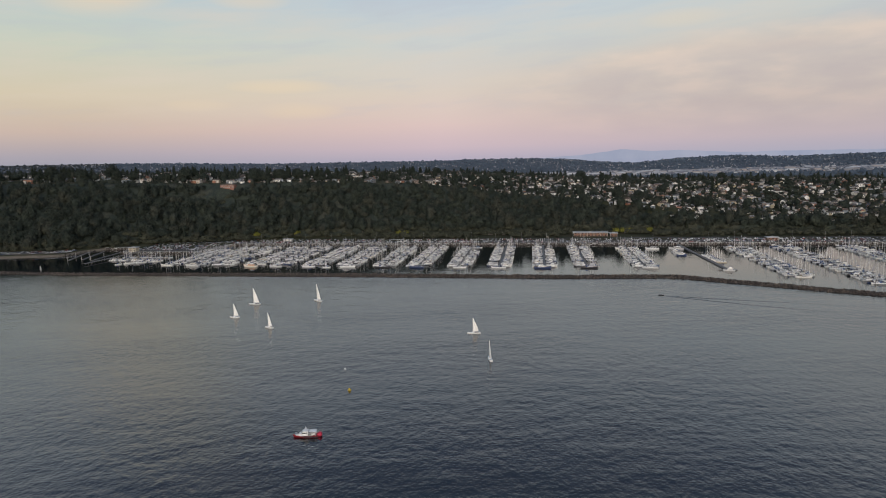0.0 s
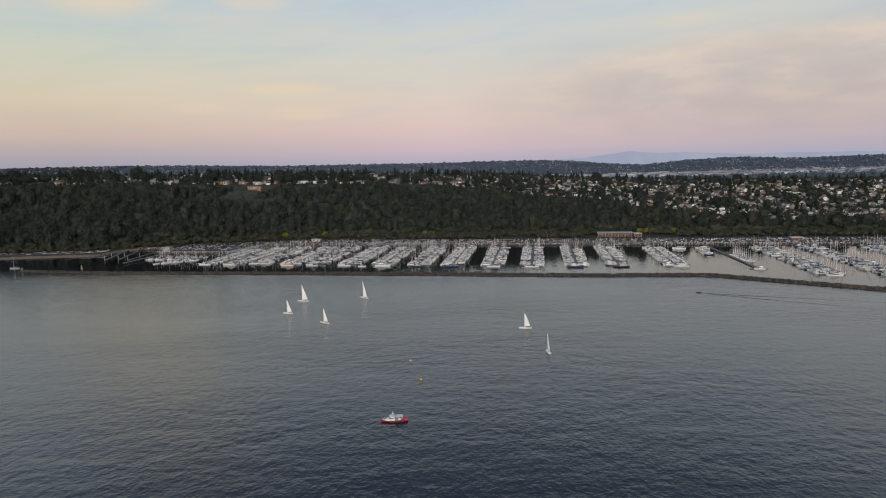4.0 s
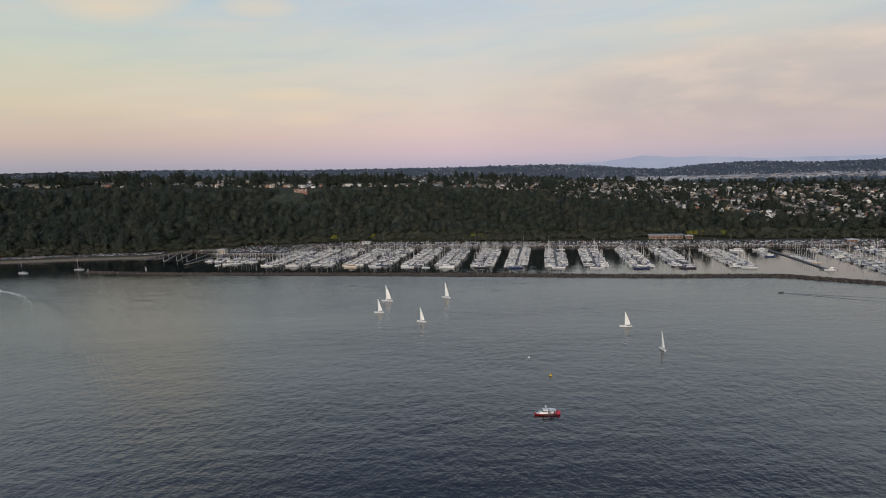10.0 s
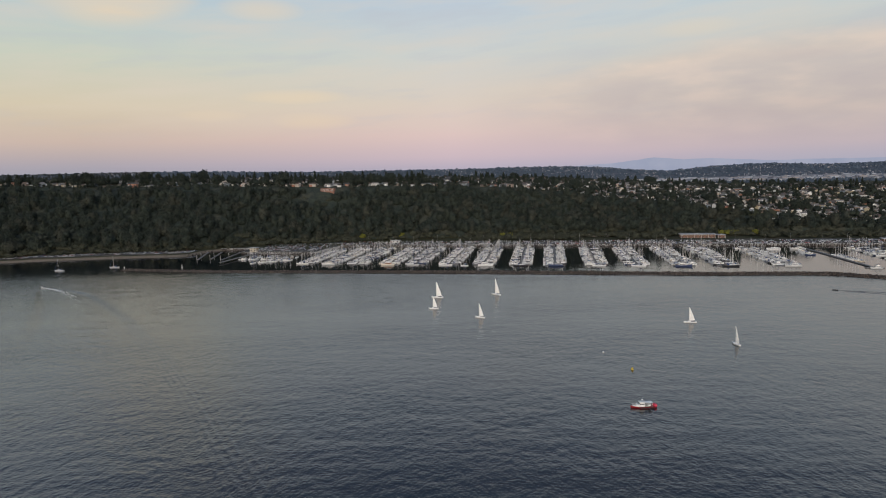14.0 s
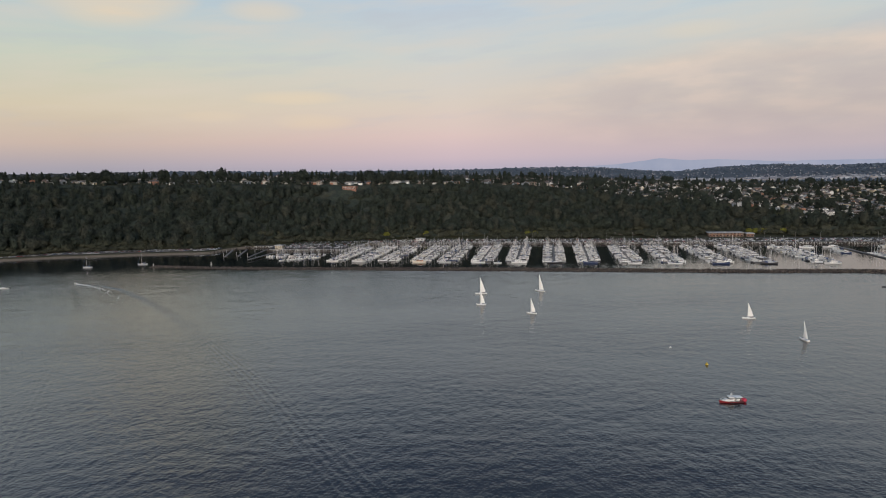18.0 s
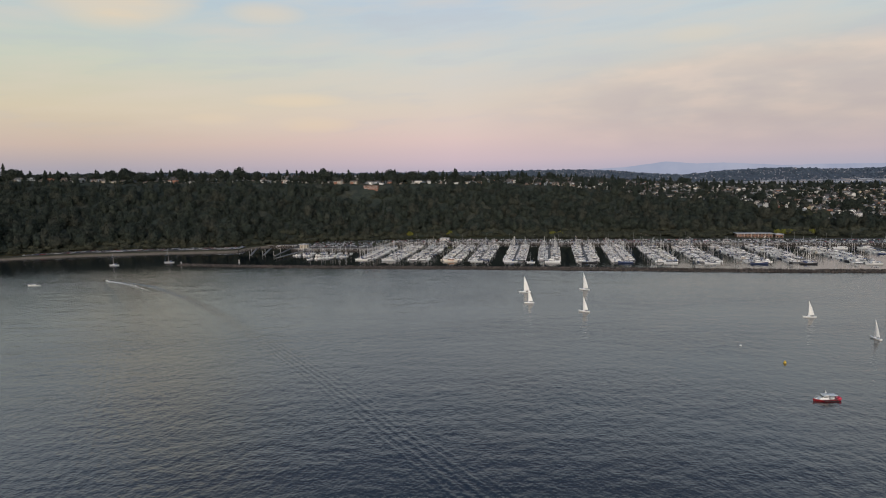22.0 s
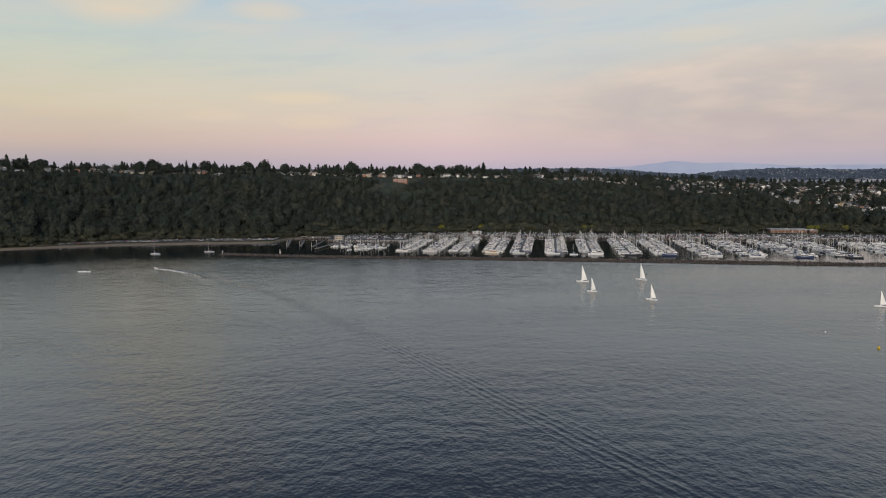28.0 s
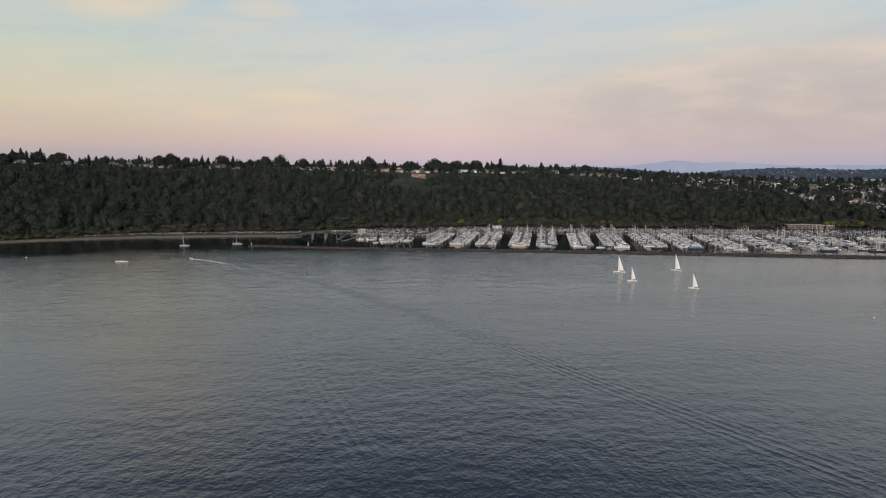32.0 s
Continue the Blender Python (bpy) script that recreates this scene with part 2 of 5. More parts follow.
def foliage(name, stops, patch=0.035):
    """Leaf colours that drift from tree to tree, with mottling inside each crown."""
    m, n, l, b = base_mat(name, 0.95, 0, 0.08)
    big = ramp_node(n, l, grain(n, l, patch, 3.0), [(0.28 + 0.46 * k / (len(stops) - 1), (*c, 1)) for k, c in enumerate(stops)])
    mot = ramp_node(n, l, grain(n, l, 0.5, 6.0), [(0.3, (0.74, 0.74, 0.74, 1)), (0.7, (1.24, 1.24, 1.22, 1))])
    tuft = ramp_node(n, l, own_random(n, l), [(0.0, (0.84, 0.85, 0.85, 1)), (1.0, (1.14, 1.13, 1.11, 1))])
    mot = mix_node(n, l, 1.0, mot, tuft, "MULTIPLY")
    bp = n.new("ShaderNodeBump")
    bp.inputs["Strength"].default_value, bp.inputs["Distance"].default_value = 0.9, 0.7
    l.new(grain(n, l, 0.9, 4.0), bp.inputs["Height"])
    l.new(bp.outputs[0], b.inputs["Normal"])
    l.new(mix_node(n, l, 1.0, big, mot, "MULTIPLY"), b.inputs["Base Color"])
    return m


M_LEAF = foliage("broad_leaves", [(0.022, 0.027, 0.024), (0.041, 0.049, 0.039), (0.027, 0.035, 0.031), (0.052, 0.054, 0.043), (0.033, 0.042, 0.035)])
# brighter yellow-green leaf colour stands in for light falling on these trees
M_LEAF_LIT = surface("lit_yellow_green_leaves", [(0.0, (0.16, 0.17, 0.03)), (1.0, (0.22, 0.21, 0.05))], 0.85, 0, 0.5, 0.4, 0.3, 1.5, 0.1)
M_BUSH = foliage("shore_bush_leaves", [(0.037, 0.042, 0.032), (0.056, 0.059, 0.043), (0.046, 0.049, 0.037)])
M_NEEDLE = foliage("conifer_needles", [(0.018, 0.025, 0.021), (0.028, 0.034, 0.025), (0.025, 0.031, 0.023)], 0.08)
M_BARK = surface("bark", [(0, (0.10, 0.085, 0.07))], 0.95, 0, 2.0, 0.4)
M_GEL = surface("white_gelcoat", [(0.0, (0.78, 0.78, 0.77)), (0.36, (0.58, 0.58, 0.57)), (0.54, (0.84, 0.82, 0.77)), (0.80, (0.40, 0.41, 0.42)),
                                  (0.86, (0.04, 0.06, 0.13)), (0.93, (0.60, 0.53, 0.42)), (0.97, (0.06, 0.06, 0.07))], 0.3, 0, 0.4, 0.12)
M_DECK = surface("deck_paint", [(0.0, (0.62, 0.61, 0.58)), (0.35, (0.34, 0.34, 0.35)), (0.55, (0.60, 0.55, 0.47)), (0.75, (0.20, 0.14, 0.09)), (0.87, (0.70, 0.69, 0.66))], 0.6, 0, 0.8, 0.2)
M_ALU = surface("mast_aluminium", [(0.0, (0.66, 0.65, 0.62)), (0.5, (0.74, 0.73, 0.70)), (1.0, (0.52, 0.47, 0.41))], 0.5, 0.0, 1.0, 0.15)
M_CANVAS = surface("boat_canvas", [(0.0, (0.03, 0.07, 0.20)), (0.30, (0.62, 0.60, 0.55)), (0.40, (0.03, 0.035, 0.06)), (0.72, (0.22, 0.22, 0.23)),
                                   (0.8, (0.10, 0.17, 0.30)), (0.92, (0.36, 0.30, 0.22))], 0.8, 0, 1.0, 0.2)
M_GLASS = surface("dark_window_glass", [(0, (0.02, 0.024, 0.03))], 0.08, 0, 1.0, 0.1)
M_DOCK = surface("weathered_dock_planks", [(0.0, (0.17, 0.165, 0.16)), (1.0, (0.23, 0.22, 0.21))], 0.85, 0, 0.4, 0.3)
M_PILE = surface("timber_piles", [(0.0, (0.12, 0.10, 0.085)), (1.0, (0.24, 0.22, 0.20))], 0.9, 0, 1.0, 0.35)
M_ROCK = surface("breakwater_stone", [(0.0, (0.050, 0.040, 0.034)), (0.4, (0.080, 0.064, 0.053)), (0.75, (0.140, 0.112, 0.092)), (1.0, (0.062, 0.050, 0.042))], 0.9, 0, 0.6, 0.45, 0.3, 2.0)
M_CONC = surface("pale_concrete", [(0.0, (0.42, 0.41, 0.39)), (1.0, (0.5, 0.49, 0.46))], 0.85, 0, 0.3, 0.25)
M_SAIL = surface("white_sailcloth", [(0.0, (0.86, 0.85, 0.82)), (1.0, (0.80, 0.79, 0.75))], 0.7, 0, 0.5, 0.08)
M_RED = surface("red_hull_paint", [(0, (0.22, 0.007, 0.013))], 0.35, 0, 0.6, 0.2)
M_RUBBER = surface("red_inflatable_rubber", [(0, (0.52, 0.03, 0.07))], 0.55, 0, 0.8, 0.2)
M_YELLOW = surface("yellow_buoy_paint", [(0, (0.72, 0.50, 0.04))], 0.5, 0, 1.0, 0.3)
M_WHITE = surface("white_paint", [(0, (0.78, 0.78, 0.76))], 0.45, 0, 0.8, 0.15)
M_DARK = surface("dark_antifouling", [(0, (0.035, 0.035, 0.04))], 0.6, 0, 1.0, 0.2)
M_CREAM = surface("cream_hull_paint", [(0, (0.80, 0.72, 0.60))], 0.4, 0, 0.6, 0.15)
M_TAN = surface("tan_wood_topsides", [(0, (0.74, 0.42, 0.24))], 0.5, 0, 0.6, 0.2)
M_WALL = surface("house_siding", [(0.0, (0.78, 0.76, 0.72)), (0.10, (0.22, 0.17, 0.14)), (0.24, (0.46, 0.41, 0.35)), (0.36, (0.17, 0.18, 0.19)), (0.44, (0.84, 0.82, 0.79)),
                                  (0.60, (0.36, 0.17, 0.11)), (0.65, (0.52, 0.44, 0.30)), (0.73, (0.22, 0.25, 0.28)), (0.86, (0.58, 0.55, 0.50))], 0.8, 0, 0.3, 0.15)
M_ROOF = surface("roof_shingles", [(0.0, (0.080, 0.077, 0.078)), (0.2, (0.13, 0.122, 0.118)), (0.4, (0.12, 0.088, 0.072)), (0.56, (0.17, 0.16, 0.155)),
                                   (0.72, (0.10, 0.082, 0.070)), (0.88, (0.26, 0.25, 0.245))], 0.9, 0, 0.5, 0.3)
M_TRIM = surface("house_trim", [(0, (0.72, 0.70, 0.66))], 0.6, 0, 0.6, 0.15)
M_SAND = surface("beige_render", [(0, (0.46, 0.40, 0.30))], 0.85, 0, 0.5, 0.2)
M_BRICK = surface("brick_chimney", [(0, (0.28, 0.14, 0.10))], 0.9, 0, 1.2, 0.3)
M_ORANGE = surface("orange_brick_wall", [(0, (0.22, 0.125, 0.085))], 0.85, 0, 0.4, 0.25)
M_METALROOF = surface("pale_metal_roof", [(0, (0.40, 0.41, 0.43))], 0.5, 0.2, 0.3, 0.2)
M_CAR = surface("car_paint", [(0.0, (0.62, 0.62, 0.62)), (0.2, (0.05, 0.055, 0.06)), (0.38, (0.30, 0.31, 0.32)), (0.55, (0.72, 0.72, 0.71)), (0.7, (0.05, 0.08, 0.16)),
                              (0.8, (0.14, 0.14, 0.15)), (0.92, (0.30, 0.03, 0.03))], 0.3, 0.1, 0.5, 0.15)
M_ASPHALT = surface("asphalt", [(0, (0.060, 0.058, 0.056))], 0.9, 0, 0.05, 0.35)
M_POLE = surface("galvanised_pole", [(0, (0.34, 0.34, 0.34))], 0.5, 0.4, 1.0, 0.2)
# blue haze of distance is painted into this leaf colour
M_FARLEAF_HAZE = surface("distant_woods", [(0.0, (0.078, 0.103, 0.138)), (0.5, (0.100, 0.128, 0.166)), (1.0, (0.086, 0.112, 0.150))], 0.95, 0, 0.02, 0.3, 0, 1, 0.05)
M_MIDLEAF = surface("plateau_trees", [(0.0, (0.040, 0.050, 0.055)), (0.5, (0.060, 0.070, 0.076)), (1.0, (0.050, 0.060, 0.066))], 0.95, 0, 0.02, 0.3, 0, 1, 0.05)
# house tones shifted to blue-grey, with the haze put into the colour
M_FARHOUSE_HAZE = surface("hazed_distant_houses", [(0.0, (0.24, 0.25, 0.28)), (0.3, (0.15, 0.16, 0.19)), (0.6, (0.34, 0.34, 0.36)), (0.75, (0.12, 0.13, 0.16)), (0.9, (0.25, 0.23, 0.24))], 0.9, 0, 0.05, 0.2)

M_SHED = surface("pale_shed_roofs", [(0.0, (0.40, 0.41, 0.43)), (0.25, (0.18, 0.19, 0.22)), (0.5, (0.56, 0.56, 0.57)), (0.64, (0.24, 0.24, 0.26)), (0.88, (0.42, 0.36, 0.32))], 0.8, 0, 0.05, 0.2)


def ground_material():
    """Lawn, earth and undergrowth, with sand at the water's edge and, far inland, city ground painted bluish as haze.
    """
    m, n, l, b = base_mat("coastal_ground", 0.95, 0, 0.1)
    geo = n.new("ShaderNodeNewGeometry")
    sep = n.new("ShaderNodeSeparateXYZ")
    l.new(geo.outputs["Position"], sep.inputs[0])
    grass = ramp_node(n, l, grain(n, l, 0.05, 6.0), [(0.3, (0.028, 0.034, 0.018, 1)), (0.5, (0.05, 0.05, 0.028, 1)), (0.7, (0.075, 0.066, 0.04, 1))])
    sand = ramp_node(n, l, grain(n, l, 0.4, 5.0), [(0.3, (0.13, 0.105, 0.08, 1)), (0.7, (0.22, 0.185, 0.145, 1))])
    wob = math_node(n, l, "ADD", sep.outputs[2], math_node(n, l, "MULTIPLY", grain(n, l, 0.1), 1.2))
    f = ramp_node(n, l, math_node(n, l, "MULTIPLY", wob, 0.2, True), [(0.56, (0, 0, 0, 1)), (0.66, (1, 1, 1, 1))])
    # streets, roofs and gardens of the city, too far off to tell apart, tinted with painted haze
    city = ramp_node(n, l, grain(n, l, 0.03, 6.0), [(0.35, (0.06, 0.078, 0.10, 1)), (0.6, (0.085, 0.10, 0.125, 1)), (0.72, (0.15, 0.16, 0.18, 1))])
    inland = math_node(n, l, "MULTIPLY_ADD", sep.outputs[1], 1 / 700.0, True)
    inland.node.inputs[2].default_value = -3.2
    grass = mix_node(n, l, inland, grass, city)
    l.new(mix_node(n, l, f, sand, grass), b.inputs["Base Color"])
    return m


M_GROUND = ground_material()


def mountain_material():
    m, n, l, b = base_mat("glowing_mountains", 1.0, 0, 0.0)
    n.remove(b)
    # unlit: the slopes glow by themselves, with haze painted into the pale blue
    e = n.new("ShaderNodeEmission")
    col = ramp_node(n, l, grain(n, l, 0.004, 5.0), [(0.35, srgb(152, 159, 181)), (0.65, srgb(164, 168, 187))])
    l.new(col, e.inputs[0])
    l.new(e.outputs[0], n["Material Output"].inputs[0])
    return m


M_MOUNT = mountain_material()

# ---- the plan: u runs along the shore, v inland; the berth heads lie near v = 0 ----
OX, OY, CU, SU = -31.0, 727.0, 0.9833, 0.1822
YAW = math.degrees(math.atan2(-SU, CU))


def world_xy(u, v):
    return OX + CU * u + SU * v, OY - SU * u + CU * v


def plan_pose(u, v, z, turn=0.0):
    """A pose on the plan; turn 0 looks along +u."""
    x, y = world_xy(u, v)
    return pose(x, y, z, 0, 0, YAW + turn)


def smooth(a):
    a = np.clip(a, 0, 1)
    return a * a * (3 - 2 * a)


def shore_v(u):
    return np.interp(u, [-1600, -1100, -904, -833, -770, -645, -575, -548, -534, -482, -470, -352, -340, 2500], [-330, -180, -62, -17, 17, 54, 68, 78, 150, 150, 106, 106, 196, 196])


def foot_v(u):
    return np.interp(u, [-1600, -1100, -904, -818, -698, -585, -546, -457, -367, -177, 20, 300, 900], [-290, -150, -50, 30, 92, 104, 160, 205, 230, 280, 296, 312, 312])


def edge_v(u):
    return np.interp(u, [-1600, -1100, -800, -600, -400, -100, 0, 300, 900], [120, 215, 285, 310, 362, 402, 412, 402, 390])


def edge_z(u):
    return np.interp(u, [-1600, -1100, -977, -856, -732, -576, -445, -308, -155, -82, -20, 20, 69, 166, 297, 396, 500, 900],
                     [116, 112, 109, 103, 102, 99, 94, 93, 88, 84, 77, 74, 63, 54, 45, 31, 22, 20])


def top_z(u):
    return np.interp(u, [-1600, -600, -300, -100, 0, 200, 400, 800, 1500], [120, 106, 99, 92, 86, 74, 64, 58, 54])


def far_z(x):
    return np.interp(x, [-4500, -3300, -2500, -2000, -1600, -1100, -540, -140, 170, 645, 850, 1037, 1300, 1450, 1624, 2013, 2402, 2827, 4500],
                     [174, 173, 170, 165, 153, 140, 136, 132, 135, 133, 122, 104, 84, 92, 108, 121, 102, 110, 120])


def ground_z(u, v):
    u, v = np.asarray(u, float), np.asarray(v, float)
    x, y = OX + CU * u + SU * v, OY - SU * u + CU * v
    s, f, e = shore_v(u), foot_v(u), edge_v(u)
    z = -4 + 6.8 * smooth((v - s + 14) / 22)
    z = z + 1.6 * smooth((v - s - 10) / np.maximum(f - s - 6, 5))
    ze, zt = edge_z(u), top_z(u)
    rise = np.clip((v - f) / np.maximum(e - f, 5), 0, 1)
    z = z + (ze - 4.4) * (0.65 * rise + 0.35 * smooth(rise))
    z = z + np.maximum(zt - ze, 0) * smooth((v - e) / 480)
    low = np.interp(u, [-900, -200, 300], [96, 74, 40])
    z = z + (low - np.maximum(zt, ze)) * smooth((v - 850) / 700)
    z = z + (38 - low) * smooth((y - 2500) / 900)
    z = z + (far_z(x) - 38) * smooth((y - 3850) / 480) * (1 - 0.35 * smooth((y - 4400) / 400))
    return z


class Mesh:
    """Gathers vertices and faces for one mesh."""

    def __init__(self):
        self.v, self.f, self.m = [], [], []

    def add(self, verts, faces, mat=0):
        k = len(self.v)
        self.v += [tuple(p) for p in verts]
        self.f += [tuple(i + k for i in f) for f in faces]
        self.m += [mat] * len(faces)
        return self

    def box(self, x0, x1, y0, y1, z0, z1, mat=0, taper=0.0):
        t = taper
        return self.add([(x0, y0, z0), (x1, y0, z0), (x1, y1, z0), (x0, y1, z0), (x0 + t, y0 + t, z1), (x1 - t, y0 + t, z1), (x1 - t, y1 - t, z1), (x0 + t, y1 - t, z1)],
                        [(3, 2, 1, 0), (4, 5, 6, 7), (0, 1, 5, 4), (1, 2, 6, 5), (2, 3, 7, 6), (3, 0, 4, 7)], mat)

    def tube(self, p, q, r0, r1=None, n=6, mat=0):
        r1 = r0 if r1 is None else r1
        p, q = Vector(p), Vector(q)
        a = (q - p).to_track_quat("Z", "Y").to_matrix()
        ring = [a @ Vector((math.cos(i * math.tau / n), math.sin(i * math.tau / n), 0)) for i in range(n)]
        vs = [p + c * r0 for c in ring] + [q + c * r1 for c in ring]
        fs = [(i, (i + 1) % n, n + (i + 1) % n, n + i) for i in range(n)] + [tuple(range(n - 1, -1, -1)), tuple(range(n, 2 * n))]
        return self.add(vs, fs, mat)

    def lathe(self, prof, n=10, mat=0):
        vs = [(r * math.cos(i * math.tau / n), r * math.sin(i * math.tau / n), z) for r, z in prof for i in range(n)]
        fs = [(k * n + i, k * n + (i + 1) % n, (k + 1) * n + (i + 1) % n, (k + 1) * n + i) for k in range(len(prof) - 1) for i in range(n)]
        fs += [tuple(range(n - 1, -1, -1)), tuple(range((len(prof) - 1) * n, len(prof) * n))]
        return self.add(vs, fs, mat)

    def loft(self, rings, mat=0, closed=True):
        n = len(rings[0])
        vs = [p for r in rings for p in r]
        fs = []
        for k in range(len(rings) - 1):
            for i in range(n if closed else n - 1):
                j = (i + 1) % n
                fs.append((k * n + i, k * n + j, (k + 1) * n + j, (k + 1) * n + i))
        if closed:
            fs += [tuple(range(n - 1, -1, -1)), tuple(range((len(rings) - 1) * n, len(rings) * n))]
        return self.add(vs, fs, mat)

    def data(self, name, mats, flat=True):
        me = bpy.data.meshes.new(name)
        me.from_pydata(self.v, [], self.f)
        for mt in mats:
            me.materials.append(mt)
        if len(mats) > 1:
            me.polygons.foreach_set("material_index", self.m)
        if not flat:
            me.polygons.foreach_set("use_smooth", [True] * len(self.f))
        me.update()
        return me


def part(name, mesh, material, parent, label="", flat=True):
    ob = new(name, mesh.data(name, [material], flat))
    ob.parent = parent
    if label:
        ob["label"] = label
    return ob


def thing(name, m, label, category, group="", kind=""):
    ob = new(name)
    ob.matrix_basis = m
    return tagged(ob, label, category, group, kind)


def setting(name, mesh, material, label, category, m=None, flat=True, kind="structure"):
    ob = new(name, mesh.data(name, [material], flat))
    if m is not None:
        ob.matrix_basis = m
    return tagged(ob, label, category, "", kind)


class Kind:
    """A kind of thing: its parts as (name, Mesh, material, label), put down many times."""

    def __init__(self, name, label, category, group, parts):
        self.name, self.label, self.category, self.group, self.parts, self.first, self.free = name, label, category, group, parts, None, True

    def put(self, m):
        if self.first is None:
            self.first = thing(self.name, m, self.label, self.category, self.group)
            for nm, me, mt, lb in self.parts:
                part(nm, me, mt, self.first, lb)
            return self.first
        return copy_thing(self.first, m)


def joined(name, placed, label, category, kind="stuff", smooth_faces=False):
    """One mesh out of many (Kind parts or soup, pose) pairs."""
    mats, vs, loops, sizes, mis, base = [], [], [], [], [], 0
    cache = {}
    for parts, m in placed:
        key = id(parts)
        if key not in cache:
            got = []
            for me, mt in parts:
                if mt not in mats:
                    mats.append(mt)
                got.append((np.array(me.v, float), np.concatenate([np.array(f) for f in me.f]), np.array([len(f) for f in me.f]), mats.index(mt)))
            cache[key] = got
        a = np.array(m)
        for v, lp, sz, mi in cache[key]:
            vs.append(v @ a[:3, :3].T + a[:3, 3])
            loops.append(lp + base)
            sizes.append(sz)
            mis.append(np.full(len(sz), mi))
            base += len(v)
    if not vs:
        return None
    vs, loops, sizes, mis = np.concatenate(vs), np.concatenate(loops), np.concatenate(sizes), np.concatenate(mis)
    me = bpy.data.meshes.new(name)
    me.vertices.add(len(vs))
    me.vertices.foreach_set("co", vs.ravel())
    me.loops.add(len(loops))
    me.loops.foreach_set("vertex_index", loops.astype(np.int32))
    me.polygons.add(len(sizes))
    me.polygons.foreach_set("loop_start", np.concatenate([[0], np.cumsum(sizes)[:-1]]).astype(np.int32))
    for mt in mats:
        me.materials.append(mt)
    me.polygons.foreach_set("material_index", mis.astype(np.int32))
    me.polygons.foreach_set("use_smooth", np.full(len(sizes), smooth_faces))
    me.update(calc_edges=True)
    return tagged(new(name, me), label, category, "", kind)


# ---- ground, sea, mountains ----
def grid_steps(stops):
    out = []
    for a, b, step in stops:
        out += list(np.arange(a, b, step))
    return np.array(out + [stops[-1][1]])


def build_ground():
    us = grid_steps([(-5200, -1700, 140), (-1700, -1200, 40), (-1200, 620, 13), (620, 1300, 30), (1300, 5200, 120)])
    vs = grid_steps([(-400, -120, 20), (-120, 520, 8), (520, 1000, 20), (1000, 3000, 80), (3000, 5000, 50)])
    gu, gv = np.meshgrid(us, vs)
    gz = ground_z(gu, gv)
    rough = np.array([noise.noise((a * 0.02, b * 0.02, 0)) for a, b in zip(gu.ravel(), gv.ravel())]).reshape(gu.shape)
    gz = gz + rough * np.interp(gz, [3, 20, 60], [0.15, 2.0, 3.0])
    gx, gy = OX + CU * gu + SU * gv, OY - SU * gu + CU * gv
    gx, gy, gz = gx.ravel(), gy.ravel(), gz.ravel()
    w, h = len(us), len(vs)
    me = Mesh()
    me.v = list(zip(gx, gy, gz))
    me.f = [(r * w + c, r * w + c + 1, (r + 1) * w + c + 1, (r + 1) * w + c) for r in range(h - 1) for c in range(w - 1)
            if max(gy[r * w + c], gy[(r + 1) * w + c + 1]) < 4860]
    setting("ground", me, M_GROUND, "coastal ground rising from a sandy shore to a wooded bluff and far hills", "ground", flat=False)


build_ground()
BW = [(-548, -55), (-420, -63), (-217, -60), (-28, -58), (177, -59), (262, -53), (285, -55), (330, -79), (433, -131), (600, -212)]


def build_sea():
    """The open bay and the sheltered basin behind the breakwater meet under its stones."""
    line = [world_xy(u, v) for u, v in BW] + [world_xy(900, -360)]
    me = Mesh()
    tip, end = line[0], line[-1]
    bay = [(-5200, -4900), (5200, -4900), (5200, end[1])] + line[::-1] + [(tip[0] - 40, 2600), (-5200, 2600)]
    me.add([(x, y, 0) for x, y in bay], [tuple(range(len(bay)))])
    setting("water", me, M_WATER, "dark grey rippled sea water at dusk", "water")
    calm = Mesh()
    pts = line + [(5200, end[1]), (5200, 2600), (tip[0] - 40, 2600)]
    calm.add([(x, y, 0) for x, y in pts], [tuple(range(len(pts)))])
    setting("basin_water", calm, M_CALM, "still dark sheltered water inside the marina basin", "water")


build_sea()


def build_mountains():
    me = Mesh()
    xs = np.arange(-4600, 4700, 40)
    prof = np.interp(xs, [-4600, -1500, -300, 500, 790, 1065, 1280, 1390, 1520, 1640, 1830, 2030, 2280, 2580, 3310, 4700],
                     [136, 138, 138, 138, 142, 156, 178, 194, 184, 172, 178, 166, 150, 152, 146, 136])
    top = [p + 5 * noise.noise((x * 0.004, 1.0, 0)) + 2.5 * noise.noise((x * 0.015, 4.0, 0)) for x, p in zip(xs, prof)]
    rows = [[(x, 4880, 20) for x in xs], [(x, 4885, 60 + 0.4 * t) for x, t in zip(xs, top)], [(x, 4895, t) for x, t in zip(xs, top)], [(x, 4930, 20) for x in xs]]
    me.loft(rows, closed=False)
    setting("backdrop", me, M_MOUNT, "mountain range on the horizon, a glowing backdrop in painted haze blue", "mountains", flat=False)


build_mountains()


# ---- breakwater ----


def along(pts, step):
    out = []
    for (a, b), (c, d) in zip(pts, pts[1:]):
        n = max(1, int(math.hypot(c - a, d - b) / step))
        out += [(a + (c - a) * i / n, b + (d - b) * i / n, math.atan2(d - b, c - a)) for i in range(n)]
    return out


def rock_mesh(seed):
    rng = random.Random(seed)
    bm = bmesh.new()
    bmesh.ops.create_icosphere(bm, subdivisions=1, radius=1.0)
    me = Mesh()
    for v in bm.verts:
        v.co *= rng.uniform(0.72, 1.15)
    me.add([tuple(v.co) for v in bm.verts], [tuple(v.index for v in f.verts) for f in bm.faces])
    bm.free()
    return me


